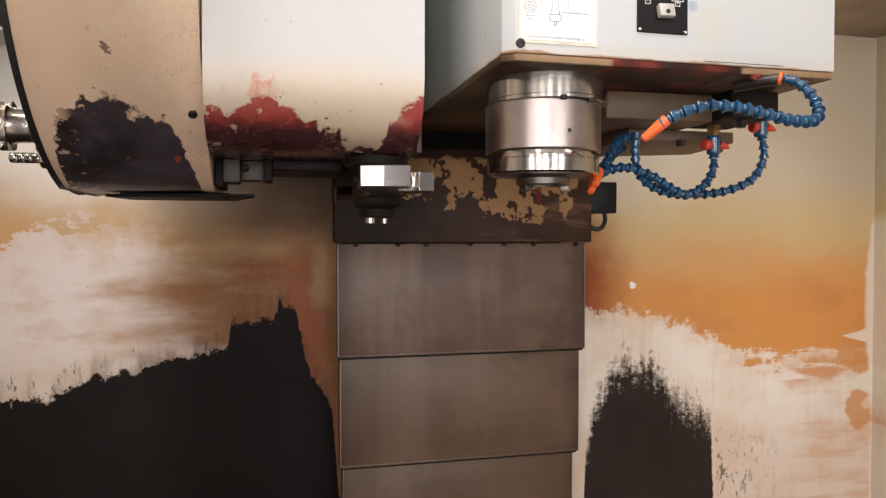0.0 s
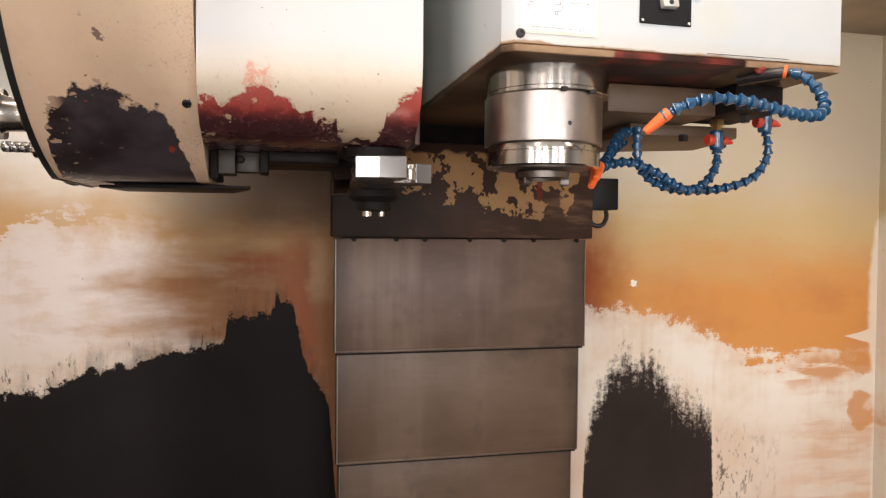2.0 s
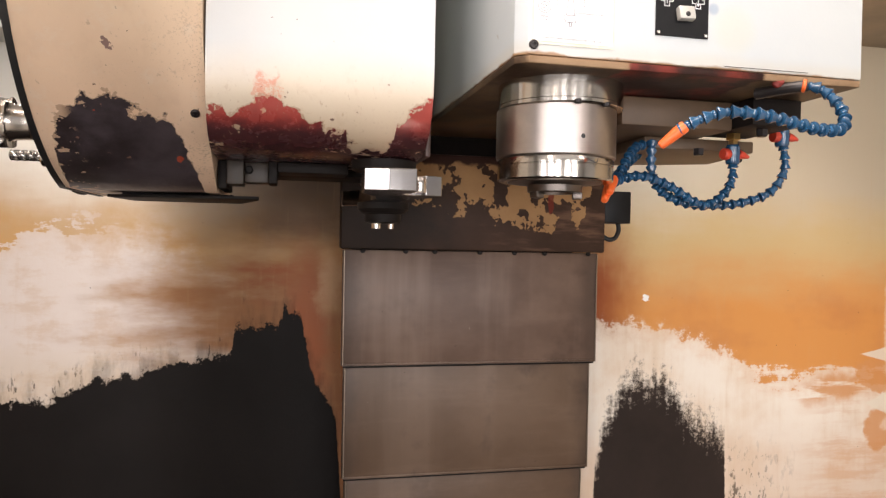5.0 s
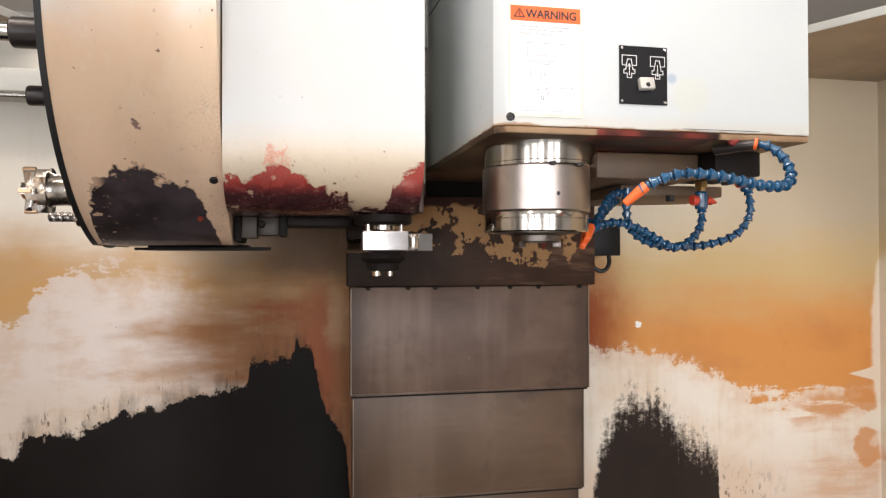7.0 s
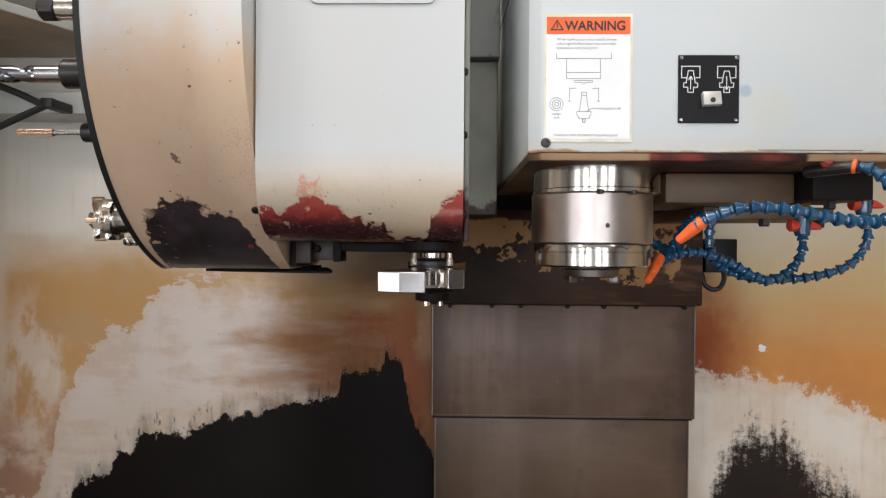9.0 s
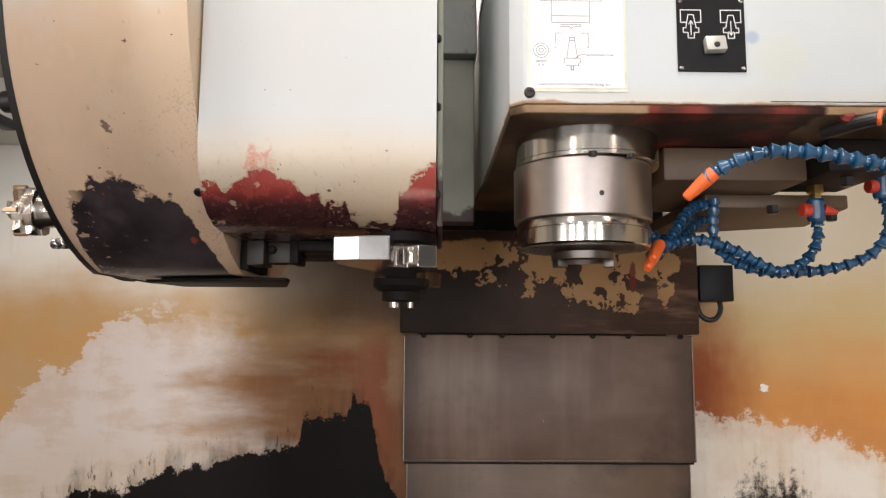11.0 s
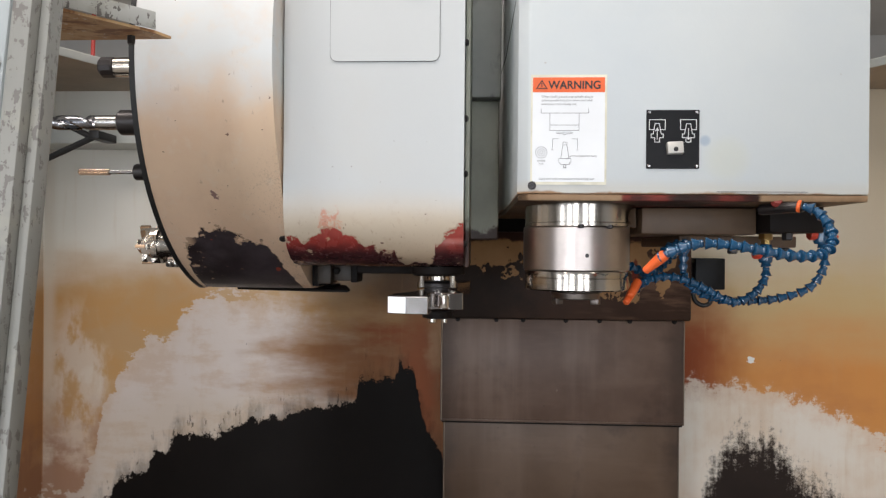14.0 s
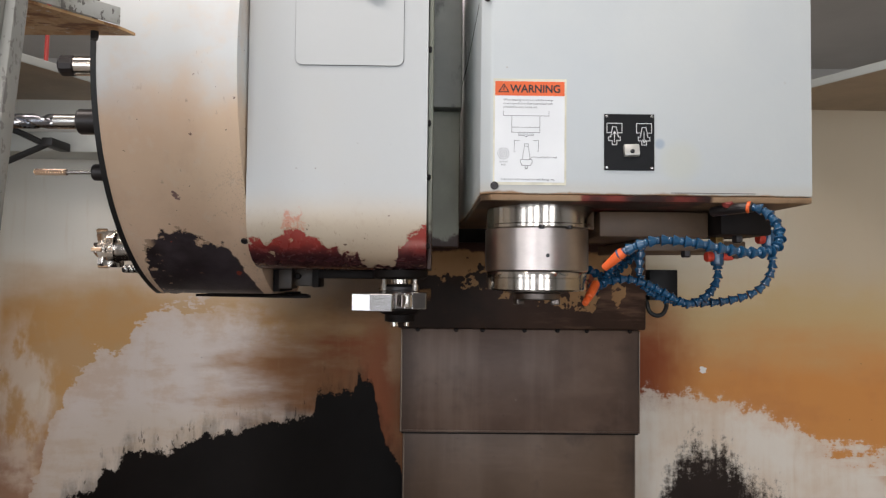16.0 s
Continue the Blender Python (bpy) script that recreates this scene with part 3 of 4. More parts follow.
def rusty_material():
    n = Nodes("rust_stained_flange")
    v = n.noise(20, 6, 0.65)
    c = n.mix(n.step(v, 0.35, 0.6), (0.40, 0.17, 0.05), (0.60, 0.40, 0.21))
    c = n.mix(n.step(n.noise(60, 4), 0.60, 0.66), c, (0.7, 0.62, 0.5))
    c = n.mix(n.step(n.noise(1.0, 5, 0.65, n.scaled(18, 40, 18)), 0.52, 0.60), c, (0.24, 0.10, 0.035))
    return n.out(c, 0.5, 0.0, v, 0.001)


M_GREEN = green_material()
M_TANROOF = simple("shaded_tan_underside", (0.40, 0.31, 0.22), 0.5, 0.0, 0.25, 6)
M_CHIPPED = chipped_material("chipped_frame_paint", (0.21, 0.212, 0.196), (0.31, 0.31, 0.29))
M_CHIPPED_PALE = chipped_material("chipped_bracket_paint", (0.48, 0.49, 0.47), (0.60, 0.61, 0.59))
M_RUSTY, M_SCUFF = rusty_material(), scuffed_material()


# ---- shaping helpers ----
BASE = {}


def thing(name, at, label, category, group="", kind=""):
    ob = new(name)
    ob.location = at
    BASE[ob] = Vector(at)
    ob.empty_display_size = 0.02
    return tagged(ob, label, category, group, kind)


def link(name, bm, mat, smooth=False):
    bmesh.ops.recalc_face_normals(bm, faces=bm.faces)
    me = bpy.data.meshes.new(name)
    bm.to_mesh(me)
    bm.free()
    me.materials.append(mat)
    if smooth:
        me.shade_smooth()
        me.set_sharp_from_angle(angle=radians(25))
    return new(name, me)


def part(name, bm, mat, parent, label="", smooth=True):
    """One mesh, drawn in the world's metres, under a thing or a part."""
    base = BASE[parent]
    bmesh.ops.translate(bm, verts=bm.verts, vec=-base)
    ob = link(name, bm, mat, smooth)
    ob.parent = parent
    BASE[ob] = base
    return tagged(ob, label)


def piece(name, bm, mat, label, category, at=(0, 0, 0), kind="", smooth=False, group=""):
    bmesh.ops.translate(bm, verts=bm.verts, vec=-Vector(at))
    ob = link(name, bm, mat, smooth)
    ob.location = at
    BASE[ob] = Vector(at)
    return tagged(ob, label, category, group, kind)


def box(x0, x1, y0, y1, z0, z1, bevel=0.0, seg=2, bm=None):
    own = bmesh.new()
    bmesh.ops.create_cube(own, size=1, matrix=Matrix.Translation(((x0 + x1) / 2, (y0 + y1) / 2, (z0 + z1) / 2)) @ Matrix.Diagonal((x1 - x0, y1 - y0, z1 - z0, 1)))
    if bevel:
        bmesh.ops.bevel(own, geom=own.edges[:], offset=bevel, segments=seg, affect="EDGES", profile=0.5)
    return merge(bm, own)


def merge(bm, other):
    if bm is None:
        return other
    me = bpy.data.meshes.new("t")
    other.to_mesh(me)
    other.free()
    bm.from_mesh(me)
    bpy.data.meshes.remove(me)
    return bm


def moved(bm, m):
    bmesh.ops.transform(bm, matrix=m, verts=bm.verts)
    return bm


def lathe(profile, seg=48, m=None, bm=None):
    """Turns (radius, height) points about z, closed at both ends, then moves by m."""
    own = bmesh.new()
    rings = []
    for r, z in profile:
        rings.append([own.verts.new((r * math.cos(a), r * math.sin(a), z)) for a in (2 * math.pi * k / seg for k in range(seg))])
    for a, b in zip(rings, rings[1:]):
        for k in range(seg):
            own.faces.new((a[k], a[(k + 1) % seg], b[(k + 1) % seg], b[k]))
    own.faces.new(rings[0][::-1])
    own.faces.new(rings[-1])
    if m is not None:
        moved(own, m)
    return merge(bm, own)


def prism(outline, axis, a, b, bevel=0.0, bm=None):
    """A flat outline pushed from a to b along axis x, y or z."""
    own = bmesh.new()

    def at(p, v):
        return {"x": (v, p[0], p[1]), "y": (p[0], v, p[1]), "z": (p[0], p[1], v)}[axis]

    lo = [own.verts.new(at(p, a)) for p in outline]
    hi = [own.verts.new(at(p, b)) for p in outline]
    own.faces.new(lo)
    own.faces.new(hi[::-1])
    for k in range(len(lo)):
        j = (k + 1) % len(lo)
        own.faces.new((lo[j], lo[k], hi[k], hi[j]))
    if bevel:
        bmesh.ops.recalc_face_normals(own, faces=own.faces)
        bmesh.ops.bevel(own, geom=[e for e in own.edges if e.calc_face_angle(0) > 0.6], offset=bevel, segments=2, affect="EDGES", profile=0.5)
    return merge(bm, own)


def smooth_path(points, per=8):
    """A rounded line through the points."""
    ps = [Vector(p) for p in points]
    ps = [2 * ps[0] - ps[1]] + ps + [2 * ps[-1] - ps[-2]]
    out = []
    for a, b, c, d in zip(ps, ps[1:], ps[2:], ps[3:]):
        for k in range(per):
            t = k / per
            out.append(0.5 * (2 * b + (c - a) * t + (2 * a - 5 * b + 4 * c - d) * t * t + (3 * b - a - 3 * c + d) * t**3))
    return out + [ps[-2]]


def tube(points, r, seg=12, per=8, bm=None):
    path = smooth_path(points, per)
    own = bmesh.new()
    rings, side = [], None
    for k, p in enumerate(path):
        d = (path[min(k + 1, len(path) - 1)] - path[max(k - 1, 0)]).normalized()
        side = (side or d.orthogonal()) - d * (side or d.orthogonal()).dot(d)
        side.normalize()
        up = d.cross(side)
        rr = r(k / (len(path) - 1)) if callable(r) else r
        rings.append([own.verts.new(p + rr * (math.cos(a) * side + math.sin(a) * up)) for a in (2 * math.pi * j / seg for j in range(seg))])
    for a, b in zip(rings, rings[1:]):
        for k in range(seg):
            own.faces.new((a[k], a[(k + 1) % seg], b[(k + 1) % seg], b[k]))
    own.faces.new(rings[0][::-1])
    own.faces.new(rings[-1])
    return merge(bm, own)


def along(a, b):
    """The pose at a whose z axis points to b."""
    a, b = Vector(a), Vector(b)
    return Matrix.Translation(a) @ (b - a).to_track_quat("Z", "Y").to_matrix().to_4x4()


# ---- hall round the machine ----
piece("hall_floor", box(-5, 5.5, -6, 6, -0.1, 0.0), M_FLOOR, "grey concrete floor of the workshop hall", "floor", kind="structure")
piece("hall_ceiling", box(-5, 5.5, -6, 6, 3.4, 3.5), M_HALL, "pale painted hall ceiling", "ceiling", kind="structure")
piece("hall_wall_back", box(-5, 5.5, 6, 6.1, 0, 3.4), M_HALL, "pale hall wall behind the machine", "wall", kind="structure")
piece("hall_wall_front", box(-5, 5.5, -6.1, -6, 0, 3.4), M_HALL, "pale hall wall opposite the machine", "wall", kind="structure")
piece("hall_wall_left", box(-5.1, -5, -6, 6, 0, 3.4), M_HALL, "pale hall side wall", "wall", kind="structure")
piece("hall_wall_right", box(5.5, 5.6, -6, 6, 0, 3.4), M_HALL, "pale hall side wall", "wall", kind="structure")

# ---- machine enclosure ----
XL, XR, YB, ZT = -1.004, 1.815, 1.82, 2.02
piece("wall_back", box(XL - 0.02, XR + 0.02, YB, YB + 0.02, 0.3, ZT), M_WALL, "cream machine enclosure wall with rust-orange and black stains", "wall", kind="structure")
piece("wall_left", box(XL - 0.02, XL, 0.6, YB, 0.3, ZT), M_WALL, "stained cream side panel of the enclosure", "wall", kind="structure")
piece("wall_right", box(XR, XR + 0.02, 0.2, YB, 0.3, ZT), M_WALL, "stained cream side panel of the enclosure", "wall", kind="structure")
piece("chip_tray", box(XL, XR, 0.2, YB, 0.28, 0.3), M_DARK, "dark oily chip tray under the machining space", "floor", kind="structure")
piece("roof_panel_left", prism([(-0.55, YB + 0.02), (-0.745, 1.41), (-0.98, 0.9), (-1.024, 0.9), (-1.024, YB + 0.02)], "z", ZT, ZT + 0.022, 0.003), M_SHEET, "pale folded roof panel of the enclosure with a slanting edge", "roof panel", kind="structure")
piece("roof_panel_right", prism([(1.07, YB + 0.02), (1.34, 1.28), (1.46, 1.0), (1.835, 0.9), (1.835, YB + 0.02)], "z", ZT, ZT + 0.022, 0.003), M_SHEET, "pale folded roof panel of the enclosure with a slanting edge", "roof panel", kind="structure")

# downward faces get a tan that holds the underside's shade and reflected brown
for ob in [o for o in bpy.data.objects if o.name.startswith("roof_panel")]:
    ob.data.materials.append(M_TANROOF)
    for f in ob.data.polygons:
        f.material_index = 1 if f.normal.z < -0.5 else 0

# ---- column and telescopic way cover ----
column = thing("column_slide", (0.465, 1.75, 0.3), "dirty column slide with flaking tan paint above the way cover", "machine column")
part("column_body", box(0.185, 0.745, 1.73, 1.81, 0.3, 1.72, 0.004), M_DARK, column)
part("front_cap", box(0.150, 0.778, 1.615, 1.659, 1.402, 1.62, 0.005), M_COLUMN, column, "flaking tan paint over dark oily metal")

way = thing("way_cover", (0.465, 1.68, 0.3), "telescopic way cover of oily brown-grey steel plates", "way cover")


def cover_plate(x0, x1, z0l, z0r, z1, y):
    bm = prism([(x0, z0l), (x1, z0r), (x1, z1), (x0, z1)], "y", y, y + 0.02, 0.0025)
    plate_part = part("cover_plate", bm, M_COVER, way)
    for xe, ze in ((x0 + 0.001, z0l), (x1 - 0.0045, z0r)):
        part("edge_strip", box(xe, xe + 0.0035, y - 0.0025, y, ze + 0.002, z1 - 0.002, 0.001, 1), M_DULLEDGE, plate_part, "worn bright plate edge")
    part("bottom_lip", box(x0 + 0.001, x1 - 0.001, y - 0.0022, y + 0.001, z0l + 0.001, z0l + 0.006, 0.001, 2), M_COVER, plate_part)
    # near-black strip below each plate stands in for the joint's shadow gap
    part("joint_shade", box(x0 + 0.004, x1 - 0.004, y + 0.004, y + 0.0215, z0l - 0.0045, z0l + 0.001, 0.001, 1), M_DARK, plate_part, "near-black strip for the shadow gap under the plate")
    return plate_part


cover_plate(0.157, 0.768, 1.1385, 1.1385, 1.400, 1.632)
cover_plate(0.164, 0.762, 0.877, 0.877, 1.200, 1.654)
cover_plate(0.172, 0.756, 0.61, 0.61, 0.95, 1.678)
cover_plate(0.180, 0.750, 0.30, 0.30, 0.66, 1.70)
for k in range(7):
    x = 0.20 + k * 0.088 + 0.012 * math.sin(k * 2.3)
    part("cap_screw", lathe([(0.005, 0), (0.0058, 0.002), (0.0058, 0.005), (0.004, 0.006)], 12, along((x, 1.6285, 1.3985), (x, 1.5, 1.3985))), M_DARK, way)

# ---- spindle head ----
head = thing("milling_head", (0.565, 1.1, 1.66), "grey-white painted spindle head housing with oily lower edge", "spindle head")
hx0, hx1, hz = 0.313, 0.8185, 1.660
bm = prism([(hx0 + 0.012, 0.89), (hx1, 0.89), (hx1, 1.60), (hx0 - 0.02, 1.60), (hx0 - 0.008, 1.3), (hx0 - 0.004, 0.905)], "z", hz, 2.42, 0.003)
part("housing", bm, M_HEAD, head)
under = prism([(hx0 + 0.013, 0.8915), (hx1 - 0.001, 0.8915), (hx1 - 0.001, 1.55), (hx0 - 0.0185, 1.55), (hx0 - 0.0065, 1.3), (hx0 - 0.0028, 0.906)], "z", hz - 0.010, hz - 0.0004, 0.0015)
part("bottom_plate", under, M_UNDER, head, "oily rust-brown underside")


def screw_hole(x, z, y, parent, r=0.0062):
    s = part("socket_screw", lathe([(r, -0.001), (r, 0.0015), (r * 0.8, 0.0025), (r * 0.45, 0.0025), (r * 0.42, 0.0006)], 16, along((x, y, z), (x, y - 1, z))), M_BLACKSTEEL, parent)
    return s


screw_hole(0.330, 1.672, 0.889, head)
part("side_seam", prism([(0.3083, 0.95), (0.3043, 1.30), (0.2945, 1.55), (0.2965, 1.55), (0.3063, 1.30), (0.3103, 0.95)], "z", 1.9735, 1.9770), M_RUBBER, head, "dark sheet seam")
screw_hole(0.3175, 1.962, 0.889, head)

for z in (1.705, 1.80, 1.90):
    part("edge_screw", lathe([(0.0035, 0), (0.0035, 0.0016), (0.0025, 0.002)], 10, along((hx1 - 0.0005, 0.905, z), (hx1 + 1, 0.905, z))), M_CHIP, head)
part("seam_line", box(0.60, 0.73, 0.8888, 0.8893, 1.6635, 1.6643), M_BLACKSTEEL, head, smooth=False)

spindle = thing("spindle", (0.412, 1.035, 1.66), "polished steel spindle nose with bolted rings, empty taper", "spindle")
SX, SY = 0.4135, 1.021
S = Matrix.Translation((SX, SY, 0)) @ Matrix.Diagonal((0.986, 0.986, 1, 1))
part("collar", lathe([(0.088, 1.650), (0.0915, 1.6495), (0.0915, 1.6205), (0.0922, 1.6195), (0.0922, 1.6145), (0.0912, 1.6138), (0.08, 1.6135)], 96, Matrix.Translation((0.006, 0, 0)) @ S), M_RING, spindle, "polished collar ring")
part("nose_cylinder", lathe([(0.080, 1.6136), (0.0868, 1.6134), (0.088, 1.612), (0.088, 1.545), (0.0865, 1.543), (0.08, 1.543)], 96, S), M_GROUND, spindle, "brushed steel nose cylinder")
part("front_ring", lathe([(0.08, 1.543), (0.0845, 1.5425), (0.0850, 1.541), (0.0850, 1.533), (0.0835, 1.5325), (0.0835, 1.5315), (0.0850, 1.531), (0.0850, 1.513), (0.083, 1.511), (0.07, 1.5105)], 96, S), M_RING, spindle, "polished front ring")
part("nose_face", lathe([(0.07, 1.512), (0.070, 1.510), (0.050, 1.509), (0.041, 1.506), (0.040, 1.497), (0.037, 1.4955), (0.030, 1.4955), (0.022, 1.53)], 64, S), M_GUN, spindle)
for a in (200, 340):
    c, s = math.cos(radians(a)), math.sin(radians(a))
    bm = moved(box(-0.007, 0.007, -0.008, 0.008, 1.487, 1.497, 0.0015), Matrix.Translation((SX + 0.033 * c, SY + 0.033 * s, 0)) @ Matrix.Rotation(radians(a), 4, "Z"))
    part("drive_key", bm, M_GUN, spindle)
part("locating_hole", lathe([(0.0034, -0.004), (0.0034, 0.0003), (0.0026, 0.0004)], 12, along((0.4190, 0.9347, 1.568), (0.4190, 0.5, 1.568))), M_RUBBER, spindle)
for a in (255, 285):
    c, s = math.cos(radians(a + 12)), math.sin(radians(a + 12))
    part("collar_screw", lathe([(0.005, 0), (0.005, 0.005), (0.0035, 0.006)], 10, along((SX + 0.091 * c, SY + 0.091 * s, 1.616), (SX + 0.091 * c, SY + 0.091 * s, 1))), M_BLACKSTEEL, spindle)

# ---- castings and coolant manifold under the head ----
casting = thing("coolant_manifold", (0.66, 1.05, 1.65), "tan oil-stained manifold casting under the spindle head", "manifold")
part("upper_block", box(0.523, 0.712, 1.03, 1.28, 1.604, 1.6485, 0.004), M_TANCAST, casting)
part("lower_plate", prism([(0.61, 1.12), (0.815, 1.12), (0.845, 1.30), (0.61, 1.42)], "z", 1.584, 1.6035, 0.002), M_TANCAST, casting)
part("side_block", box(0.715, 0.800, 0.985, 1.12, 1.607, 1.6485, 0.003), M_DARK, casting, "dark oily valve block")

bolt_at = [(0.697, 1.10), (0.757, 1.02), (0.812, 1.16)]
for bx, by in bolt_at:
    part("hex_bolt", lathe([(0.009, 0), (0.009, -0.010), (0.007, -0.012)], 6, Matrix.Translation((bx, by, 1.607 if by < 1.1 else 1.584))), M_BLACKSTEEL, casting)
part("pipe_fitting", lathe([(0.008, 0.0), (0.008, 0.016), (0.012, 0.017), (0.012, 0.028), (0.008, 0.029), (0.008, 0.05)], 6, along((0.744, 1.075, 1.580), (0.744, 1.075, 1.7))), M_BRASS, casting, "brass pipe fitting")
part("elbow", tube([(0.680, 0.93, 1.640), (0.700, 0.888, 1.641), (0.717, 0.872, 1.642)], 0.0080, 14), M_BLACKSTEEL, casting, "dark steel hose elbow")
part("cap", lathe([(0.008, 0), (0.009, 0.004), (0.006, 0.009)], 14, along((0.690, 0.90, 1.648), (0.688, 0.885, 1.657))), M_MAROON, casting, "small dark red cap")

# ---- coolant hoses of ball-jointed plastic segments ----


def bead_mesh(r, pitch):
    bm = lathe([(r * 0.55, 0.0), (r * 0.72, pitch * 0.08), (r * 0.80, pitch * 0.22), (r * 0.70, pitch * 0.30), (r * 0.68, pitch * 0.36), (r * 1.08, pitch * 0.84), (r * 1.14, pitch * 0.90), (r * 1.14, pitch * 0.98), (r * 0.90, pitch * 1.02)], 14)
    bmesh.ops.recalc_face_normals(bm, faces=bm.faces)
    me = bpy.data.meshes.new("segment")
    bm.to_mesh(me)
    bm.free()
    me.materials.append(M_BLUE)
    me.shade_smooth()
    me.set_sharp_from_angle(angle=radians(25))
    return me


def hose(points, label, r=0.0077, pitch=0.0152, nozzle=None):
    path = smooth_path(points, 24)
    top = thing("coolant_hose", points[0], label, "coolant hose", "coolant hoses under the head")
    mesh = bead_mesh(r, pitch)
    marks, gone = [path[0]], 0.0
    for a, b in zip(path, path[1:]):
        gone += (b - a).length
        if gone >= pitch:
            marks.append(b)
            gone = 0.0
    if gone > pitch * 0.25:
        marks.append(path[-1])
    for k, (a, b) in enumerate(zip(marks, marks[1:])):
        ob = new("segment", mesh)
        ob.parent = top
        ob.matrix_local = Matrix.Translation(-Vector(points[0])) @ along(a, b) @ Matrix.Rotation(k * 0.7, 4, "Z")
    if nozzle:
        a, b = nozzle
        n = (Vector(b) - Vector(a)).length
        part("nozzle", lathe([(0.0070, -0.003), (0.0080, 0.0), (0.0078, n * 0.25), (0.0056, n * 0.95), (0.0040, n)], 18, along(a, b)), M_ORANGE, top, "orange tapered nozzle")
    return top


front = hose([(0.716, 0.872, 1.642), (0.730, 0.862, 1.636), (0.740, 0.846, 1.616), (0.737, 0.828, 1.591), (0.718, 0.814, 1.574), (0.679, 0.806, 1.571), (0.637, 0.803, 1.577), (0.596, 0.806, 1.585), (0.553, 0.817, 1.587), (0.524, 0.832, 1.577), (0.511, 0.841, 1.569)], "blue ball-jointed coolant hose with orange nozzle arching in front", nozzle=((0.512, 0.840, 1.570), (0.489, 0.856, 1.547)))
part("end_collar", lathe([(0.0080, 0), (0.0090, 0.001), (0.0090, 0.004), (0.0080, 0.005)], 18, along((0.710, 0.8755, 1.6425), (0.724, 0.866, 1.6395))), M_ORANGE, front, "orange end collar")
hose([(0.743, 1.075, 1.566), (0.745, 1.075, 1.534), (0.726, 1.075, 1.504), (0.693, 1.075, 1.488), (0.663, 1.075, 1.500), (0.628, 1.075, 1.519), (0.583, 1.075, 1.532), (0.545, 1.07, 1.526), (0.522, 1.055, 1.518)], "blue ball-jointed coolant hose curving down from its valve", nozzle=((0.522, 1.053, 1.522), (0.506, 1.032, 1.500)))
hose([(0.836, 1.075, 1.600), (0.842, 1.075, 1.575), (0.842, 1.075, 1.549), (0.820, 1.08, 1.514), (0.770, 1.09, 1.495), (0.714, 1.095, 1.490), (0.668, 1.095, 1.493), (0.630, 1.095, 1.509), (0.612, 1.095, 1.532), (0.614, 1.105, 1.560), (0.620, 1.115, 1.585)], "blue ball-jointed coolant hose in a wide loop")
hose([(0.619, 1.125, 1.590), (0.592, 1.115, 1.584), (0.565, 1.095, 1.558), (0.545, 1.08, 1.532), (0.522, 1.065, 1.510)], "short blue coolant hose with orange nozzle", nozzle=((0.520, 1.062, 1.513), (0.499, 1.035, 1.488)))
hose([(0.650, 1.21, 1.588), (0.622, 1.19, 1.572), (0.594, 1.17, 1.550), (0.566, 1.145, 1.533), (0.538, 1.125, 1.542), (0.514, 1.115, 1.553)], "short blue coolant hose behind the others")


def valve(x, y, z, label):
    top = thing("hose_valve", (x, y, z), label, "valve", "valves on the coolant hoses")
    part("valve_body", lathe([(0.0095, -0.016), (0.0115, -0.012), (0.0115, 0.012), (0.0095, 0.016)], 16, Matrix.Translation((x, y, z))), M_BLUE, top)
    part("knob", lathe([(0.0085, 0), (0.0095, 0.003), (0.0095, 0.010), (0.008, 0.012)], 16, along((x - 0.010, y - 0.003, z), (x - 0.2, y - 0.03, z))), M_REDKNOB, top, "red round knob")
    part("lever", lathe([(0.0075, 0), (0.006, 0.008), (0.002, 0.018)], 12, along((x + 0.010, y - 0.002, z + 0.001), (x + 0.2, y - 0.03, z - 0.05))), M_REDKNOB, top, "red pointed lever")


valve(0.744, 1.075, 1.573, "small blue hose valve with red knob under a brass fitting")
valve(0.836, 1.075, 1.606, "small blue hose valve with red knob on the manifold")

# ---- warning sign and switch plate on the head ----
FY = 0.8893


def flat(name, x0, x1, z0, z1, y, mat, parent, thick=0.0003, bevel=0.0, label=""):
    return part(name, box(x0, x1, y - thick, y, z0, z1, bevel), mat, parent, label, smooth=False)


def stroke(points, width, y, bm=None, closed=False):
    """Thin raised lines in the plane of the head's front."""
    if closed:
        points = points + points[:1]
    for (ax, az), (bx, bz) in zip(points, points[1:]):
        d = Vector((bx - ax, 0, bz - az))
        q = moved(box(-width / 2, d.length + width / 2, -0.0002, 0.0, -width / 2, width / 2), Matrix.Translation((ax, y, az)) @ Matrix.Rotation(-math.atan2(d.z, d.x), 4, "Y"))
        bm = merge(bm, q)
    return bm


def words(text, x, z, size, y, mat, parent, name="lettering", bold=0.0, width=None):
    data = bpy.data.curves.new(name, "FONT")
    data.body, data.size, data.extrude, data.offset = text, size, 0.0001, bold
    ob = new(name, data)
    bpy.context.view_layer.update()
    me = bpy.data.meshes.new_from_object(ob.evaluated_get(bpy.context.evaluated_depsgraph_get()))
    bpy.data.objects.remove(ob)
    bm = bmesh.new()
    bm.from_mesh(me)
    bpy.data.meshes.remove(me)
    if width:
        w = max(v.co.x for v in bm.verts) - min(v.co.x for v in bm.verts)
        moved(bm, Matrix.Diagonal((width / w, 1, 1, 1)))
    moved(bm, Matrix.Translation((x, y, z)) @ Matrix.Rotation(radians(90), 4, "X"))
    return part(name, bm, mat, parent, smooth=False)


sign = thing("warning_sign", (0.3838, FY, 1.6760), "white laminated warning sign with orange band on the spindle head", "sign")
flat("laminate", 0.3275, 0.4395, 1.6735, 1.8365, FY, M_YELLOWED, sign, 0.0005, 0, "yellowed laminate edge")
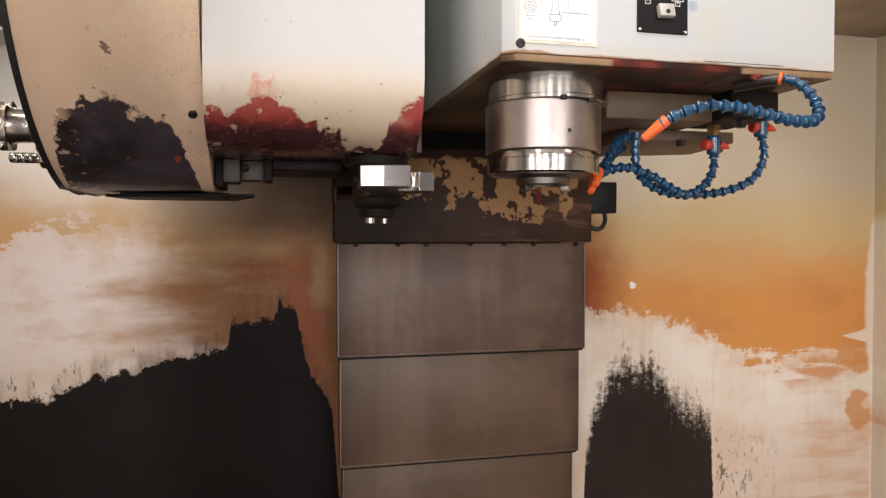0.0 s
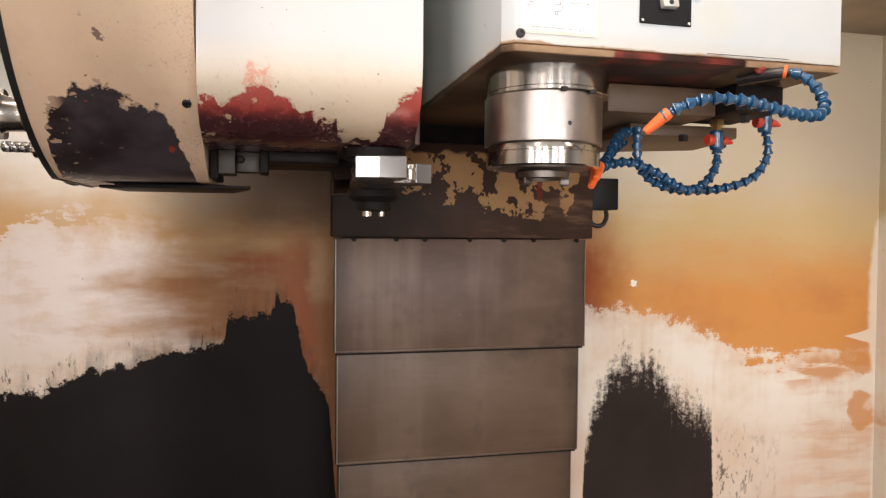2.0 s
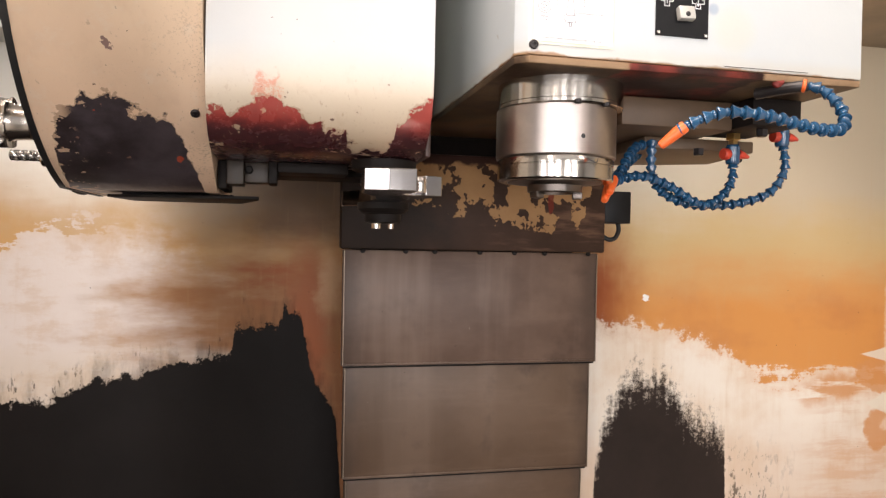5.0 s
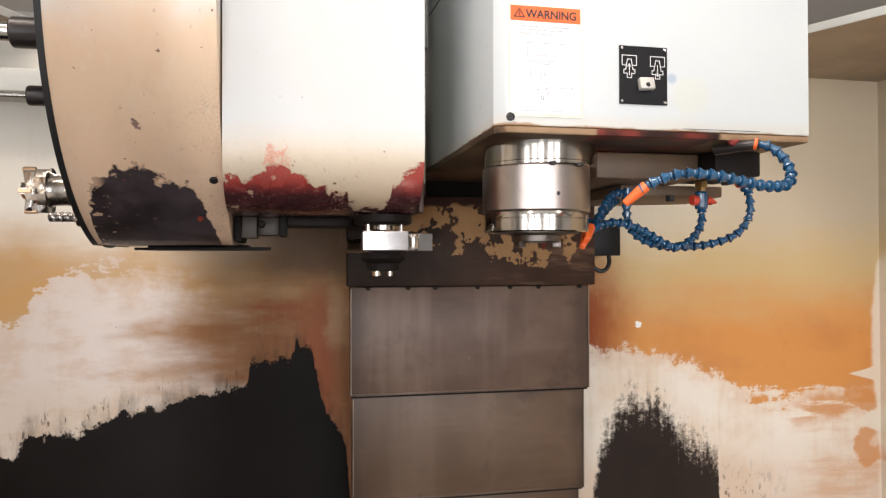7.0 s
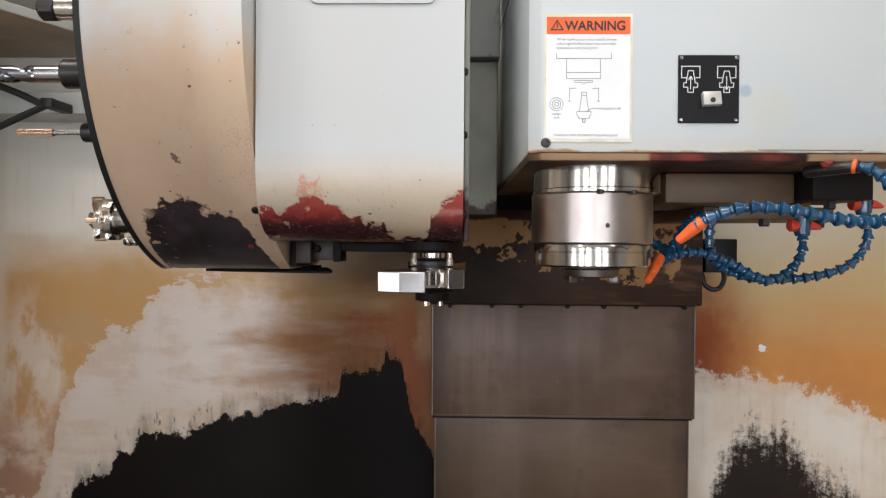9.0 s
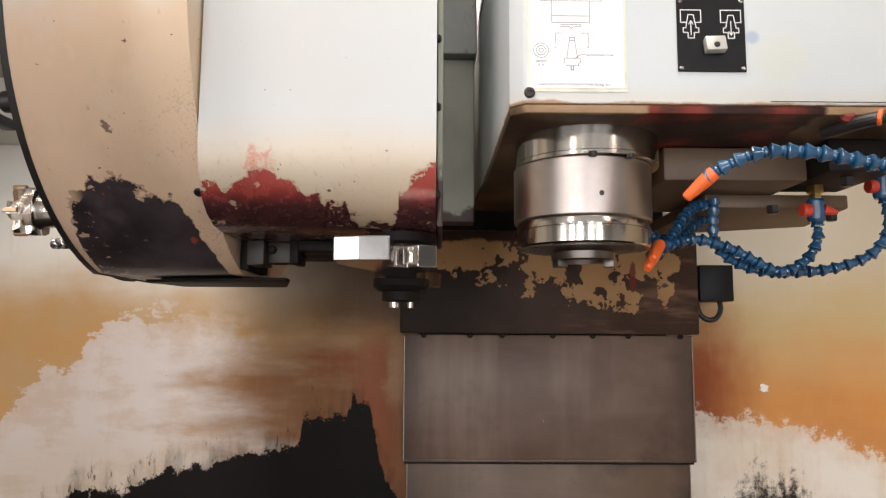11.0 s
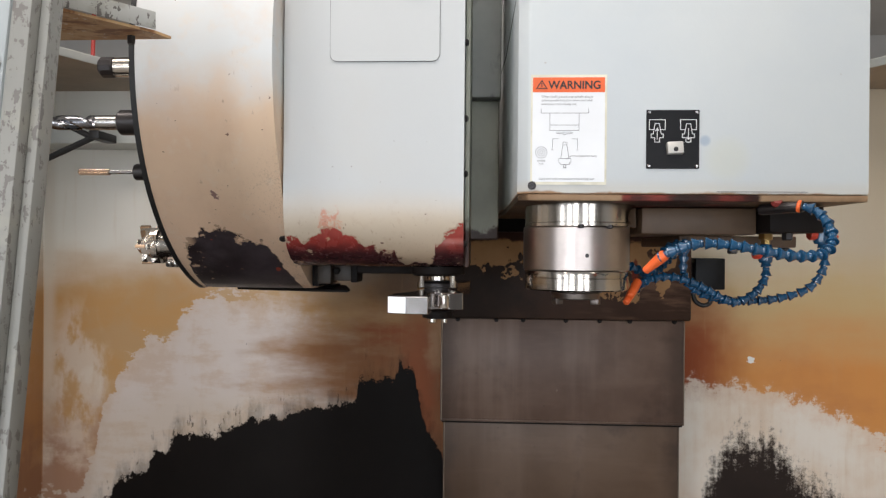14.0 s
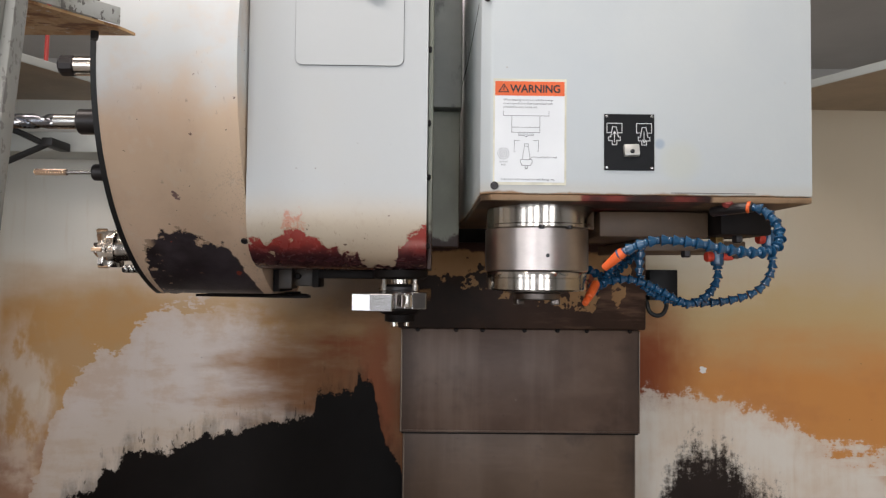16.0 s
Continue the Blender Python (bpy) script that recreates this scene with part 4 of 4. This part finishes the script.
flat("paper", 0.3300, 0.4365, 1.6775, 1.8325, FY - 0.0006, M_PAPER, sign, 0.0004)
y1 = FY - 0.0011
flat("orange_band", 0.3302, 0.4363, 1.8103, 1.8323, y1, M_SIGNORANGE, sign, 0.0003, 0, "orange header band")
y2 = FY - 0.0016
words("WARNING", 0.3533, 1.8155, 0.0165, y2, M_INK, sign, bold=0.0004, width=0.077)
part("hazard_triangle", stroke([(0.3359, 1.8159), (0.3509, 1.8159), (0.3434, 1.8275)], 0.0014, y2, closed=True), M_INK, sign, "black triangle symbol")
part("exclamation_mark", stroke([(0.3434, 1.8187), (0.3434, 1.8236)], 0.0013, y2), M_INK, sign)
words("When loading tools into spindle always", 0.3429, 1.8023, 0.0046, y1, M_GREYINK, sign, width=0.076)
words("orient spindle first then insert tool with", 0.3429, 1.7968, 0.0046, y1, M_GREYINK, sign, width=0.075)
words("orientation hole facing out", 0.3429, 1.7914, 0.0046, y1, M_GREYINK, sign, width=0.052)
LW = 0.0006
part("spindle_drawing", stroke([(0.3658, 1.7513), (0.3888, 1.7513), (0.3888, 1.7493), (0.3798, 1.7488), (0.3778, 1.7468), (0.3757, 1.7488), (0.3658, 1.7493)], LW, y1, stroke([(0.3558, 1.7790), (0.3558, 1.7538), (0.3987, 1.7538), (0.3987, 1.7790)], LW, y1, stroke([(0.3558, 1.7617), (0.3987, 1.7617)], LW, y1, stroke([(0.3429, 1.7860), (0.3429, 1.7795), (0.4126, 1.7795), (0.4126, 1.7860)], LW, y1)))), M_GREYINK, sign)
tool = stroke([(0.3753, 1.7325), (0.3753, 1.7364), (0.3813, 1.7364), (0.3813, 1.7325)], LW, y1, stroke([(0.3723, 1.7121), (0.3753, 1.7325), (0.3813, 1.7325), (0.3843, 1.7121)], LW, y1))
tool = stroke([(0.3693, 1.7121), (0.3872, 1.7121), (0.3872, 1.7071), (0.3852, 1.7062), (0.3852, 1.7032), (0.3713, 1.7032), (0.3713, 1.7062), (0.3693, 1.7071)], LW, y1, tool, True)
tool = stroke([(0.3768, 1.7032), (0.3768, 1.6983), (0.3798, 1.6983), (0.3798, 1.7032)], LW * 1.6, y1, tool)
tool = stroke([(0.3599, 1.7285), (0.3599, 1.7414), (0.3678, 1.7414)], LW, y1, tool)
tool = stroke([(0.3888, 1.7414), (0.3967, 1.7414), (0.3967, 1.7285)], LW, y1, tool)
tool = stroke([(0.3807, 1.7112), (0.3877, 1.7161), (0.3937, 1.7161)], LW, y1, tool)
part("tool_drawing", tool, M_GREYINK, sign)
ring = None
for rr in (0.0085, 0.0055, 0.0025):
    ring = stroke([(0.3434 + rr * math.cos(a), 1.7211 + rr * math.sin(a)) for a in (2 * math.pi * k / 18 for k in range(18))], LW, y1, ring, True)
part("section_drawing", ring, M_GREYINK, sign)
words("section", 0.3375, 1.7075, 0.0042, y1, M_GREYINK, sign)
words("A-A", 0.3399, 1.7028, 0.0042, y1, M_GREYINK, sign)
words("A", 0.3583, 1.7240, 0.0042, y1, M_GREYINK, sign)
words("A", 0.3952, 1.7240, 0.0042, y1, M_GREYINK, sign)
words("orientation hole", 0.3947, 1.7146, 0.0046, y1, M_GREYINK, sign, width=0.030)
words("Load tool with orientation hole facing out", 0.3399, 1.6805, 0.0050, y1, M_GREYINK, sign, width=0.081)

plate = thing("switch_plate", (0.5352, FY, 1.6975), "black tool-clamp switch plate with white tool symbols", "switch plate")
part("plate", box(0.4972, 0.5742, FY - 0.0016, FY, 1.6975, 1.7840, 0.0005, 1), M_PLATE, plate, smooth=False)
for x in (0.5012, 0.5702):
    for z in (1.7013, 1.7802):
        part("screw", lathe([(0.0026, 0), (0.0026, 0.0006), (0.0018, 0.0014)], 14, along((x, FY - 0.0016, z), (x, 0, z))), M_TOOL, plate)
y3 = FY - 0.0018
for cx, up in ((0.5128, 1), (0.5581, -1)):
    s = stroke([(cx - 0.0048, 1.7550), (cx - 0.0115, 1.7550), (cx - 0.0115, 1.7695), (cx + 0.0115, 1.7695), (cx + 0.0115, 1.7550), (cx + 0.0048, 1.7550)], 0.0010, y3)
    zo = 0.0 if up > 0 else -0.0005
    s = stroke([(cx - 0.0030, 1.7640 + zo), (cx + 0.0030, 1.7640 + zo), (cx + 0.0058, 1.7485), (cx + 0.0088, 1.7485), (cx + 0.0088, 1.7430), (cx + 0.0035, 1.7430), (cx + 0.0035, 1.7365), (cx - 0.0035, 1.7365), (cx - 0.0035, 1.7430), (cx - 0.0088, 1.7430), (cx - 0.0088, 1.7485), (cx - 0.0058, 1.7485)], 0.0010, y3, s, True)
    s = stroke([(cx, 1.7405), (cx, 1.7565)], 0.0010, y3, s)
    tip = 1.7570 if up > 0 else 1.7400
    s = stroke([(cx - 0.0024, tip - 0.004 * up), (cx, tip), (cx + 0.0024, tip - 0.004 * up)], 0.0010, y3, s)
    part("tool_symbol", s, M_WHITEINK, plate, "white line symbol")
rock = moved(box(-0.0115, 0.0115, -0.010, 0.0, -0.009, 0.009, 0.0015), Matrix.Translation((0.5377, FY - 0.0014, 1.7260)) @ Matrix.Rotation(radians(-2), 4, "Y") @ Matrix.Rotation(radians(-12), 4, "X"))
rk = part("toggle", rock, M_TOGGLE, plate, "pale square toggle")
part("toggle_pin", lathe([(0.0034, 0), (0.0034, 0.002), (0.002, 0.003)], 14, along((0.5377, FY - 0.0105, 1.7250), (0.5377, 0, 1.7205))), M_RUBBER, rk)

# ---- tool changer: drum cover, drive housing, arm ----
DY, DZ, DR = 1.355, 1.893, 0.415
drum = thing("tool_drum", (-0.18, DY, 1.497), "tan-stained white tool magazine drum with paint worn to black", "tool magazine")
cut = math.asin((1.497 - DZ) / DR)


def drum_outline(r, z0):
    a0 = math.asin(max(-1, (z0 - DZ) / r))
    n = 96
    return [(DY + r * math.cos(a), DZ + r * math.sin(a)) for a in (a0 + (math.pi - 2 * a0) * k / n for k in range(n + 1))]


part("cover", prism(drum_outline(DR, 1.495), "x", -0.303, -0.0785), M_DRUM, drum)
part("rim", prism(drum_outline(DR + 0.001, 1.4935), "x", -0.3115, -0.3025), M_RUBBER, drum, "black rubber rim")
part("carousel_disc", lathe([(0.40, 0), (0.403, 0.004), (0.32, 0.006)], 72, along((-0.309, DY, DZ), (-1, DY, DZ))), M_DARK, drum)
for x, z in ((-0.0945, 1.592), (-0.103, 1.991)):
    dy = math.sqrt(DR**2 - (z - DZ) ** 2)
    part("socket_screw", lathe([(0.0065, -0.003), (0.0065, 0.002), (0.005, 0.003), (0.003, 0.003), (0.0028, 0.0005)], 16, along((x, DY - dy, z), (x, DY - 2 * dy, 2 * z - DZ))), M_BLACKSTEEL, drum)
part("lower_guard", prism([(-0.262, 1.32), (-0.20, 1.30), (-0.085, 1.27), (-0.014, 1.262), (-0.016, 1.30), (-0.05, 1.44), (-0.24, 1.44)], "z", 1.486, 1.491, 0.001), M_DARK, drum, "thin black guard plate")
part("guard_web", box(-0.24, -0.06, 1.33, 1.42, 1.4905, 1.496), M_DARK, drum)

house = thing("changer_housing", (0.08, 1.2, 1.535), "white tool changer housing, red primer showing through worn paint", "machine housing")
prof = [(1.000, 2.42), (1.000, 1.648), (1.003, 1.622), (1.011, 1.598), (1.026, 1.575), (1.048, 1.559), (1.078, 1.548), (1.115, 1.544), (1.30, 1.544), (1.30, 2.42)]
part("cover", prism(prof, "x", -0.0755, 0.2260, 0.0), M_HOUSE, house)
part("side_flange", box(0.2270, 0.2350, 1.06, 1.32, 1.545, 2.42, 0.002), M_GREEN, house, "grey-green side flange")
for z in (1.585, 1.705, 1.80, 1.93):
    part("flange_screw", lathe([(0.006, 0), (0.006, 0.003), (0.004, 0.005)], 12, along((0.2265, 1.045, z), (0.3, 1.02, z))), M_BLACKSTEEL, house)


def rounded(x0, x1, z0, z1, r, n=6):
    pts = []
    for cx, cz, a0 in ((x1 - r, z1 - r, 0), (x0 + r, z1 - r, 90), (x0 + r, z0 + r, 180), (x1 - r, z0 + r, 270)):
        pts += [(cx + r * math.cos(radians(a0 + 90 * k / n)), cz + r * math.sin(radians(a0 + 90 * k / n))) for k in range(n + 1)]
    return pts


door = part("access_panel", prism(rounded(0.0025, 0.1845, 1.8865, 2.23, 0.012), "y", 0.9975, 0.9995), M_HOUSE, house, "rounded flush access panel")
part("panel_gap", prism(rounded(0.0018, 0.1852, 1.8858, 2.2307, 0.0127), "y", 0.9990, 0.9996), M_RUBBER, house)
part("latch", box(0.124, 0.153, 0.988, 0.9975, 2.000, 2.05, 0.002), M_PAPER, house, "small white latch with red slider")
part("latch_slider", box(0.129, 0.148, 0.985, 0.988, 2.018, 2.032, 0.001), M_REDKNOB, house)
# near-black strip stands in for the shade beneath the housing
part("base_shade", box(-0.06, 0.215, 1.302, 1.42, 1.532, 1.5437, 0.003), M_DARK, house, "near-black strip for the shade under the housing")
part("pot_bracket", box(-0.062, -0.036, 1.20, 1.26, 1.506, 1.5438, 0.002), M_DULLTAN, house, "dull tan tool-pot bracket")
part("pot_plate", box(-0.0358, 0.0018, 1.226, 1.262, 1.511, 1.5438, 0.002), M_DULLTAN, house, "dull tan bracket plate")
part("pot_nut", lathe([(0.007, 0), (0.007, 0.006), (0.005, 0.008)], 6, along((-0.029, 1.226, 1.531), (-0.029, 1, 1.531))), M_DARK, house)
part("pot_slide", box(0.002, 0.0155, 1.205, 1.268, 1.509, 1.5438, 0.002), M_DARK, house)
# near-black block put in for the shaded gap between drum and bracket
part("gap_shade", box(-0.076, -0.0622, 1.215, 1.34, 1.500, 1.5438, 0.002), M_DARK, house)
part("slide_rail", box(0.0157, 0.128, 1.20, 1.262, 1.527, 1.5438, 0.003), M_DARK, house)
part("shaft_collar", lathe([(0.030, 1.5438), (0.050, 1.5437), (0.050, 1.531), (0.044, 1.527), (0.0225, 1.5268)], 40, Matrix.Translation((0.177, 1.137, 0))), M_DARK, house, "dark collar round the arm shaft")

AX, AY = 0.177, 1.137
arm = thing("tool_changer", (AX, AY, 1.4340), "bright ground steel double-ended tool changer arm, parked", "tool changer arm")
half = [(0.1560, 1.0601), (0.1455, 0.9884), (0.1203, 0.9269), (0.1177, 0.8715), (0.1455, 0.8628), (0.1786, 0.8582), (0.1807, 0.9013), (0.1728, 0.9166), (0.1770, 0.9423), (0.1938, 0.9525), (0.2053, 0.9402), (0.2279, 0.9474), (0.2285, 0.9884), (0.2032, 1.0243), (0.2012, 1.0653)]
outline = half + [(2 * AX - x, 2 * AY - y) for x, y in half]
part("arm_body", prism(outline, "z", 1.4805, 1.5065, 0.0012), M_MIRROR, arm, smooth=False)
part("grip_pad", lathe([(0.009, 1.4840), (0.0095, 1.4860), (0.0095, 1.5020), (0.009, 1.5040)], 20, Matrix.Translation((0.1975, 0.944, 0))), M_RING, arm, "polished grip pad")
part("grip_pad", lathe([(0.009, 1.4840), (0.0095, 1.4860), (0.0095, 1.5020), (0.009, 1.5040)], 20, Matrix.Translation((2 * AX - 0.1975, 2 * AY - 0.944, 0))), M_RING, arm, "polished grip pad")
part("top_hub", lathe([(0.036, 1.5070), (0.036, 1.513), (0.032, 1.516), (0.022, 1.517)], 40, Matrix.Translation((AX, AY, 0))), M_BLACKSTEEL, arm, "dark upper hub")
part("shaft", lathe([(0.0215, 1.519), (0.0215, 1.60)], 40, Matrix.Translation((AX, AY, 0))), M_RING, arm, "polished steel shaft")
part("lower_hub", lathe([(0.040, 1.4800), (0.040, 1.4700), (0.034, 1.4640), (0.028, 1.4620), (0.028, 1.4500), (0.020, 1.4480)], 40, Matrix.Translation((AX, AY, 0))), M_DARK, arm, "dark lower hub")
for dx, r in ((-0.010, 0.0075), (0.013, 0.0045)):
    part("clamp_stud", lathe([(r, 1.462), (r, 1.440), (r * 0.8, 1.439)], 20, Matrix.Translation((AX + dx, AY + 0.004, 0))), M_RING, arm)
for dx, dy in ((-0.028, -0.024), (0.028, -0.024)):
    part("lock_pin", lathe([(0.0065, 1.5065), (0.0065, 1.5180), (0.0045, 1.5185), (0.0045, 1.5350), (0.003, 1.5370)], 14, Matrix.Translation((AX + dx, AY + dy, 0))), M_RING, arm, "polished lock pin")

# ---- tools in the drum ----


def drum_pose(deg):
    y, z = DY + 0.367 * math.cos(radians(deg)), DZ + 0.367 * math.sin(radians(deg))
    return (-0.313, y, z), along((-0.311, y, z), (-2, y, z))


def holder(name, deg, label, r=0.022, length=0.028, mat=M_BLACKSTEEL, look_of="black steel holder"):
    at, m = drum_pose(deg)
    top = thing(name, at, label, "cutting tool", "tools in the drum")
    part("holder", lathe([(r * 1.25, -0.012), (r * 1.25, 0.002), (r, 0.003), (r, length - 0.002), (r * 0.93, length)], 32, m), mat, top, look_of)
    return top, m


def fluted(r, length, turns, m, cuts=2, base=0.0, depth=0.55):
    """A twisted cutter with helical flutes."""
    bm = bmesh.new()
    seg, rows = 24, 40
    rings = []
    for k in range(rows + 1):
        t = k / rows
        ring = []
        for j in range(seg):
            a = 2 * math.pi * j / seg
            groove = max(0.0, math.cos(cuts * (a - turns * 2 * math.pi * t))) ** 1.5
            rr = r * (1 - depth * groove) * (1 if t < 0.96 else max(0.3, 1 - (t - 0.96) * 12))
            ring.append(bm.verts.new((rr * math.cos(a), rr * math.sin(a), base + length * t)))
        rings.append(ring)
    for a, b in zip(rings, rings[1:]):
        for k in range(seg):
            bm.faces.new((a[k], a[(k + 1) % seg], b[(k + 1) % seg], b[k]))
    bm.faces.new(rings[0][::-1])
    bm.faces.new(rings[-1])
    return moved(bm, m)


t, m = holder("collet_chuck", 182.7, "bright collet chuck with black nut in the drum", 0.017, 0.012)
part("chuck_body", lathe([(0.0155, 0.010), (0.0165, 0.012), (0.0165, 0.045), (0.015, 0.047)], 28, m), M_RING, t, "polished chuck body")
part("collet_nut", lathe([(0.0165, 0.047), (0.0175, 0.049), (0.0175, 0.068), (0.014, 0.072), (0.008, 0.073)], 12, m), M_BLACKSTEEL, t, "black collet nut")
t, m = holder("twist_drill", 197.0, "large twist drill in a black steel holder in the drum", 0.0215, 0.045, M_BLACKSTEEL, "black steel holder")
part("shank", lathe([(0.0125, 0.044), (0.0125, 0.085)], 24, m), M_TOOL, t)
part("drill_bit", fluted(0.0125, 0.19, 1.7, m, 2, 0.085, 0.6), M_DRILL, t, "bright fluted drill bit")
t, m = holder("reamer", 210.7, "thin reamer in a small black collet in the drum", 0.0145, 0.036)
part("shank", lathe([(0.0035, 0.034), (0.0035, 0.085)], 14, m), M_TOOL, t)
part("reamer_tip", fluted(0.0058, 0.056, 0.0, m, 6, 0.083, 0.22), M_BRONZE, t, "bronze-toned reamer tip")
t, m = holder("tool_pot", 168.7, "steel tool holder high on the drum", 0.02, 0.01)
part("nose", lathe([(0.015, 0.009), (0.015, 0.02), (0.012, 0.024)], 24, m), M_RING, t)
t, m = holder("face_mill", 238.5, "bright indexable face mill in the drum", 0.025, 0.014, M_BRIGHT, "bright steel holder")
part("mill_neck", lathe([(0.022, 0.013), (0.024, 0.015), (0.025, 0.036), (0.029, 0.044), (0.020, 0.046)], 48, m), M_BRIGHT, t, "bright mill neck")
part("mill_body", fluted(0.0365, 0.036, 0.09, m, 5, 0.042, 0.42), M_BRIGHT, t, "bright fluted mill body")
for k in range(5):
    g = Matrix.Rotation((k + 0.5) * 2 * math.pi / 5 + 0.52, 4, "Z")
    part("insert", moved(box(0.023, 0.0385, -0.004, 0.003, 0.060, 0.0800, 0.0012, 1), m @ g), M_CARBIDE, t, "bronze-coated cutting insert")
t, m = holder("end_mill", 253.0, "small steel end mill in a bright holder in the drum", 0.017, 0.012)
part("holder_nose", lathe([(0.015, 0.01), (0.0165, 0.012), (0.0165, 0.026), (0.0145, 0.028)], 28, m), M_RING, t)
part("cutter", fluted(0.0085, 0.048, 1.1, m, 4, 0.026, 0.4), M_TOOL, t, "fluted steel cutter")
t, m = holder("drive_stud", 246.5, "small round steel stud beside the tools", 0.009, 0.006)
part("stud_head", lathe([(0.010, 0.004), (0.0115, 0.007), (0.0115, 0.018), (0.008, 0.023)], 24, m), M_RING, t)

# ---- panels behind the changer ----
piece("rear_panel", box(0.06, 0.293, 1.36, 1.40, 1.597, 1.895, 0.003), M_GREEN, "grey-green sheet panel between changer and head", "panel", kind="structure")
piece("upper_rear_panel", box(0.06, 0.296, 1.342, 1.40, 1.899, 2.42, 0.003), M_SCUFF, "pale grey upper sheet panel with scuffs", "panel", kind="structure")

# ---- limit switch on the column ----
sw = thing("limit_switch", (0.84, 1.73, 1.47), "black limit switch box with looped cable on the column", "switch")
part("switch_body", box(0.812, 0.888, 1.70, 1.77, 1.476, 1.557, 0.003), M_PLATE, sw)
part("mount", box(0.766, 0.814, 1.72, 1.76, 1.50, 1.54, 0.002), M_DARK, sw)
part("cable", tube([(0.862, 1.72, 1.478), (0.862, 1.715, 1.458), (0.850, 1.71, 1.439), (0.832, 1.71, 1.435), (0.816, 1.715, 1.447), (0.810, 1.72, 1.472), (0.80, 1.74, 1.50)], 0.0058, 10), M_RUBBER, sw, "black looped cable")

# ---- trunking and black bracket by the left wall ----
tr = thing("wall_trunking", (-0.72, 1.72, 1.80), "cream cable trunking on the enclosure wall", "trunking")
part("trunk", box(-1.0, -0.45, 1.69, 1.819, 1.851, 1.904, 0.003), M_SHEET, tr)
br = thing("hose_bracket", (-0.72, 1.58, 1.83), "black forked bracket fixed to the trunking", "bracket")
part("clamp", box(-0.750, -0.722, 1.60, 1.692, 1.850, 1.872, 0.003), M_RUBBER, br)
part("strut", tube([(-0.735, 1.61, 1.858), (-0.81, 1.605, 1.822), (-0.92, 1.60, 1.770)], 0.008, 10), M_RUBBER, br)
part("strut", tube([(-0.745, 1.61, 1.855), (-0.81, 1.61, 1.885), (-0.895, 1.61, 1.916)], 0.008, 10), M_RUBBER, br)

# ---- sliding door and its guide at the opening ----
def leaning(bm):
    """The door and its frame lean: the lower end stands nearer to the opening."""
    for v in bm.verts:
        v.co.y += 0.142 * (v.co.z - 1.6)
    return bm


sd = thing("sliding_door", (-0.45, 0.58, 0.3), "white sliding machine door with chipped edge, open", "door")
part("door_panel", leaning(box(-0.44, -0.2485, 0.525, 0.560, 0.3, 2.30, 0.004)), M_DOOR, sd)
part("edge_strip", leaning(box(-0.2480, -0.2260, 0.527, 0.565, 0.3, 2.30, 0.002)), M_CHIPPED, sd, "edge strip with chipped paint")
part("edge_lip", leaning(box(-0.2255, -0.2140, 0.541, 0.565, 0.3, 2.30, 0.002)), M_CHIPPED, sd)
part("panel_bolt", leaning(lathe([(0.006, 0), (0.006, 0.004), (0.005, 0.005)], 6, along((-0.257, 0.525, 1.768), (-0.257, 0, 1.768)))), M_CHIP, sd)
part("door_knob", leaning(lathe([(0.018, 0), (0.018, 0.045), (0.015, 0.05)], 28, along((-0.268, 0.5275, 1.378), (-0.262, 0.3, 1.378)))), M_CHIP, sd, "grey metal knob")

gd = thing("door_guide", (-0.3, 0.75, 1.882), "chipped white angle bracket with rust-stained flange", "bracket")
part("flange", prism([(-0.203, 0.851), (-0.44, 0.856), (-0.44, 0.585), (-0.402, 0.585), (-0.214, 0.822)], "z", 1.882, 1.886), M_RUSTY, gd, "rust-stained underside flange")
d = Vector((-0.214, 0.822, 0)) - Vector((-0.402, 0.585, 0))
up = moved(box(0, d.length, -0.003, 0.0, 1.887, 1.912, 0.0008), Matrix.Translation((-0.402, 0.585, 0)) @ Matrix.Rotation(math.atan2(d.y, d.x), 4, "Z"))
part("upright_flange", up, M_CHIPPED_PALE, gd, "white flange with chipped paint")
part("bolt", lathe([(0.006, 0), (0.006, -0.010), (0.005, -0.012)], 6, Matrix.Translation((-0.255, 0.835, 1.882))), M_BLACKSTEEL, gd)

piece("red_cable", tube([(-1.10, 2.22, 0.4), (-1.09, 2.22, 2.0), (-1.05, 2.22, 3.39)], 0.007, 8), M_REDCABLE, "thin red cable hanging behind the enclosure", "cable", smooth=True)
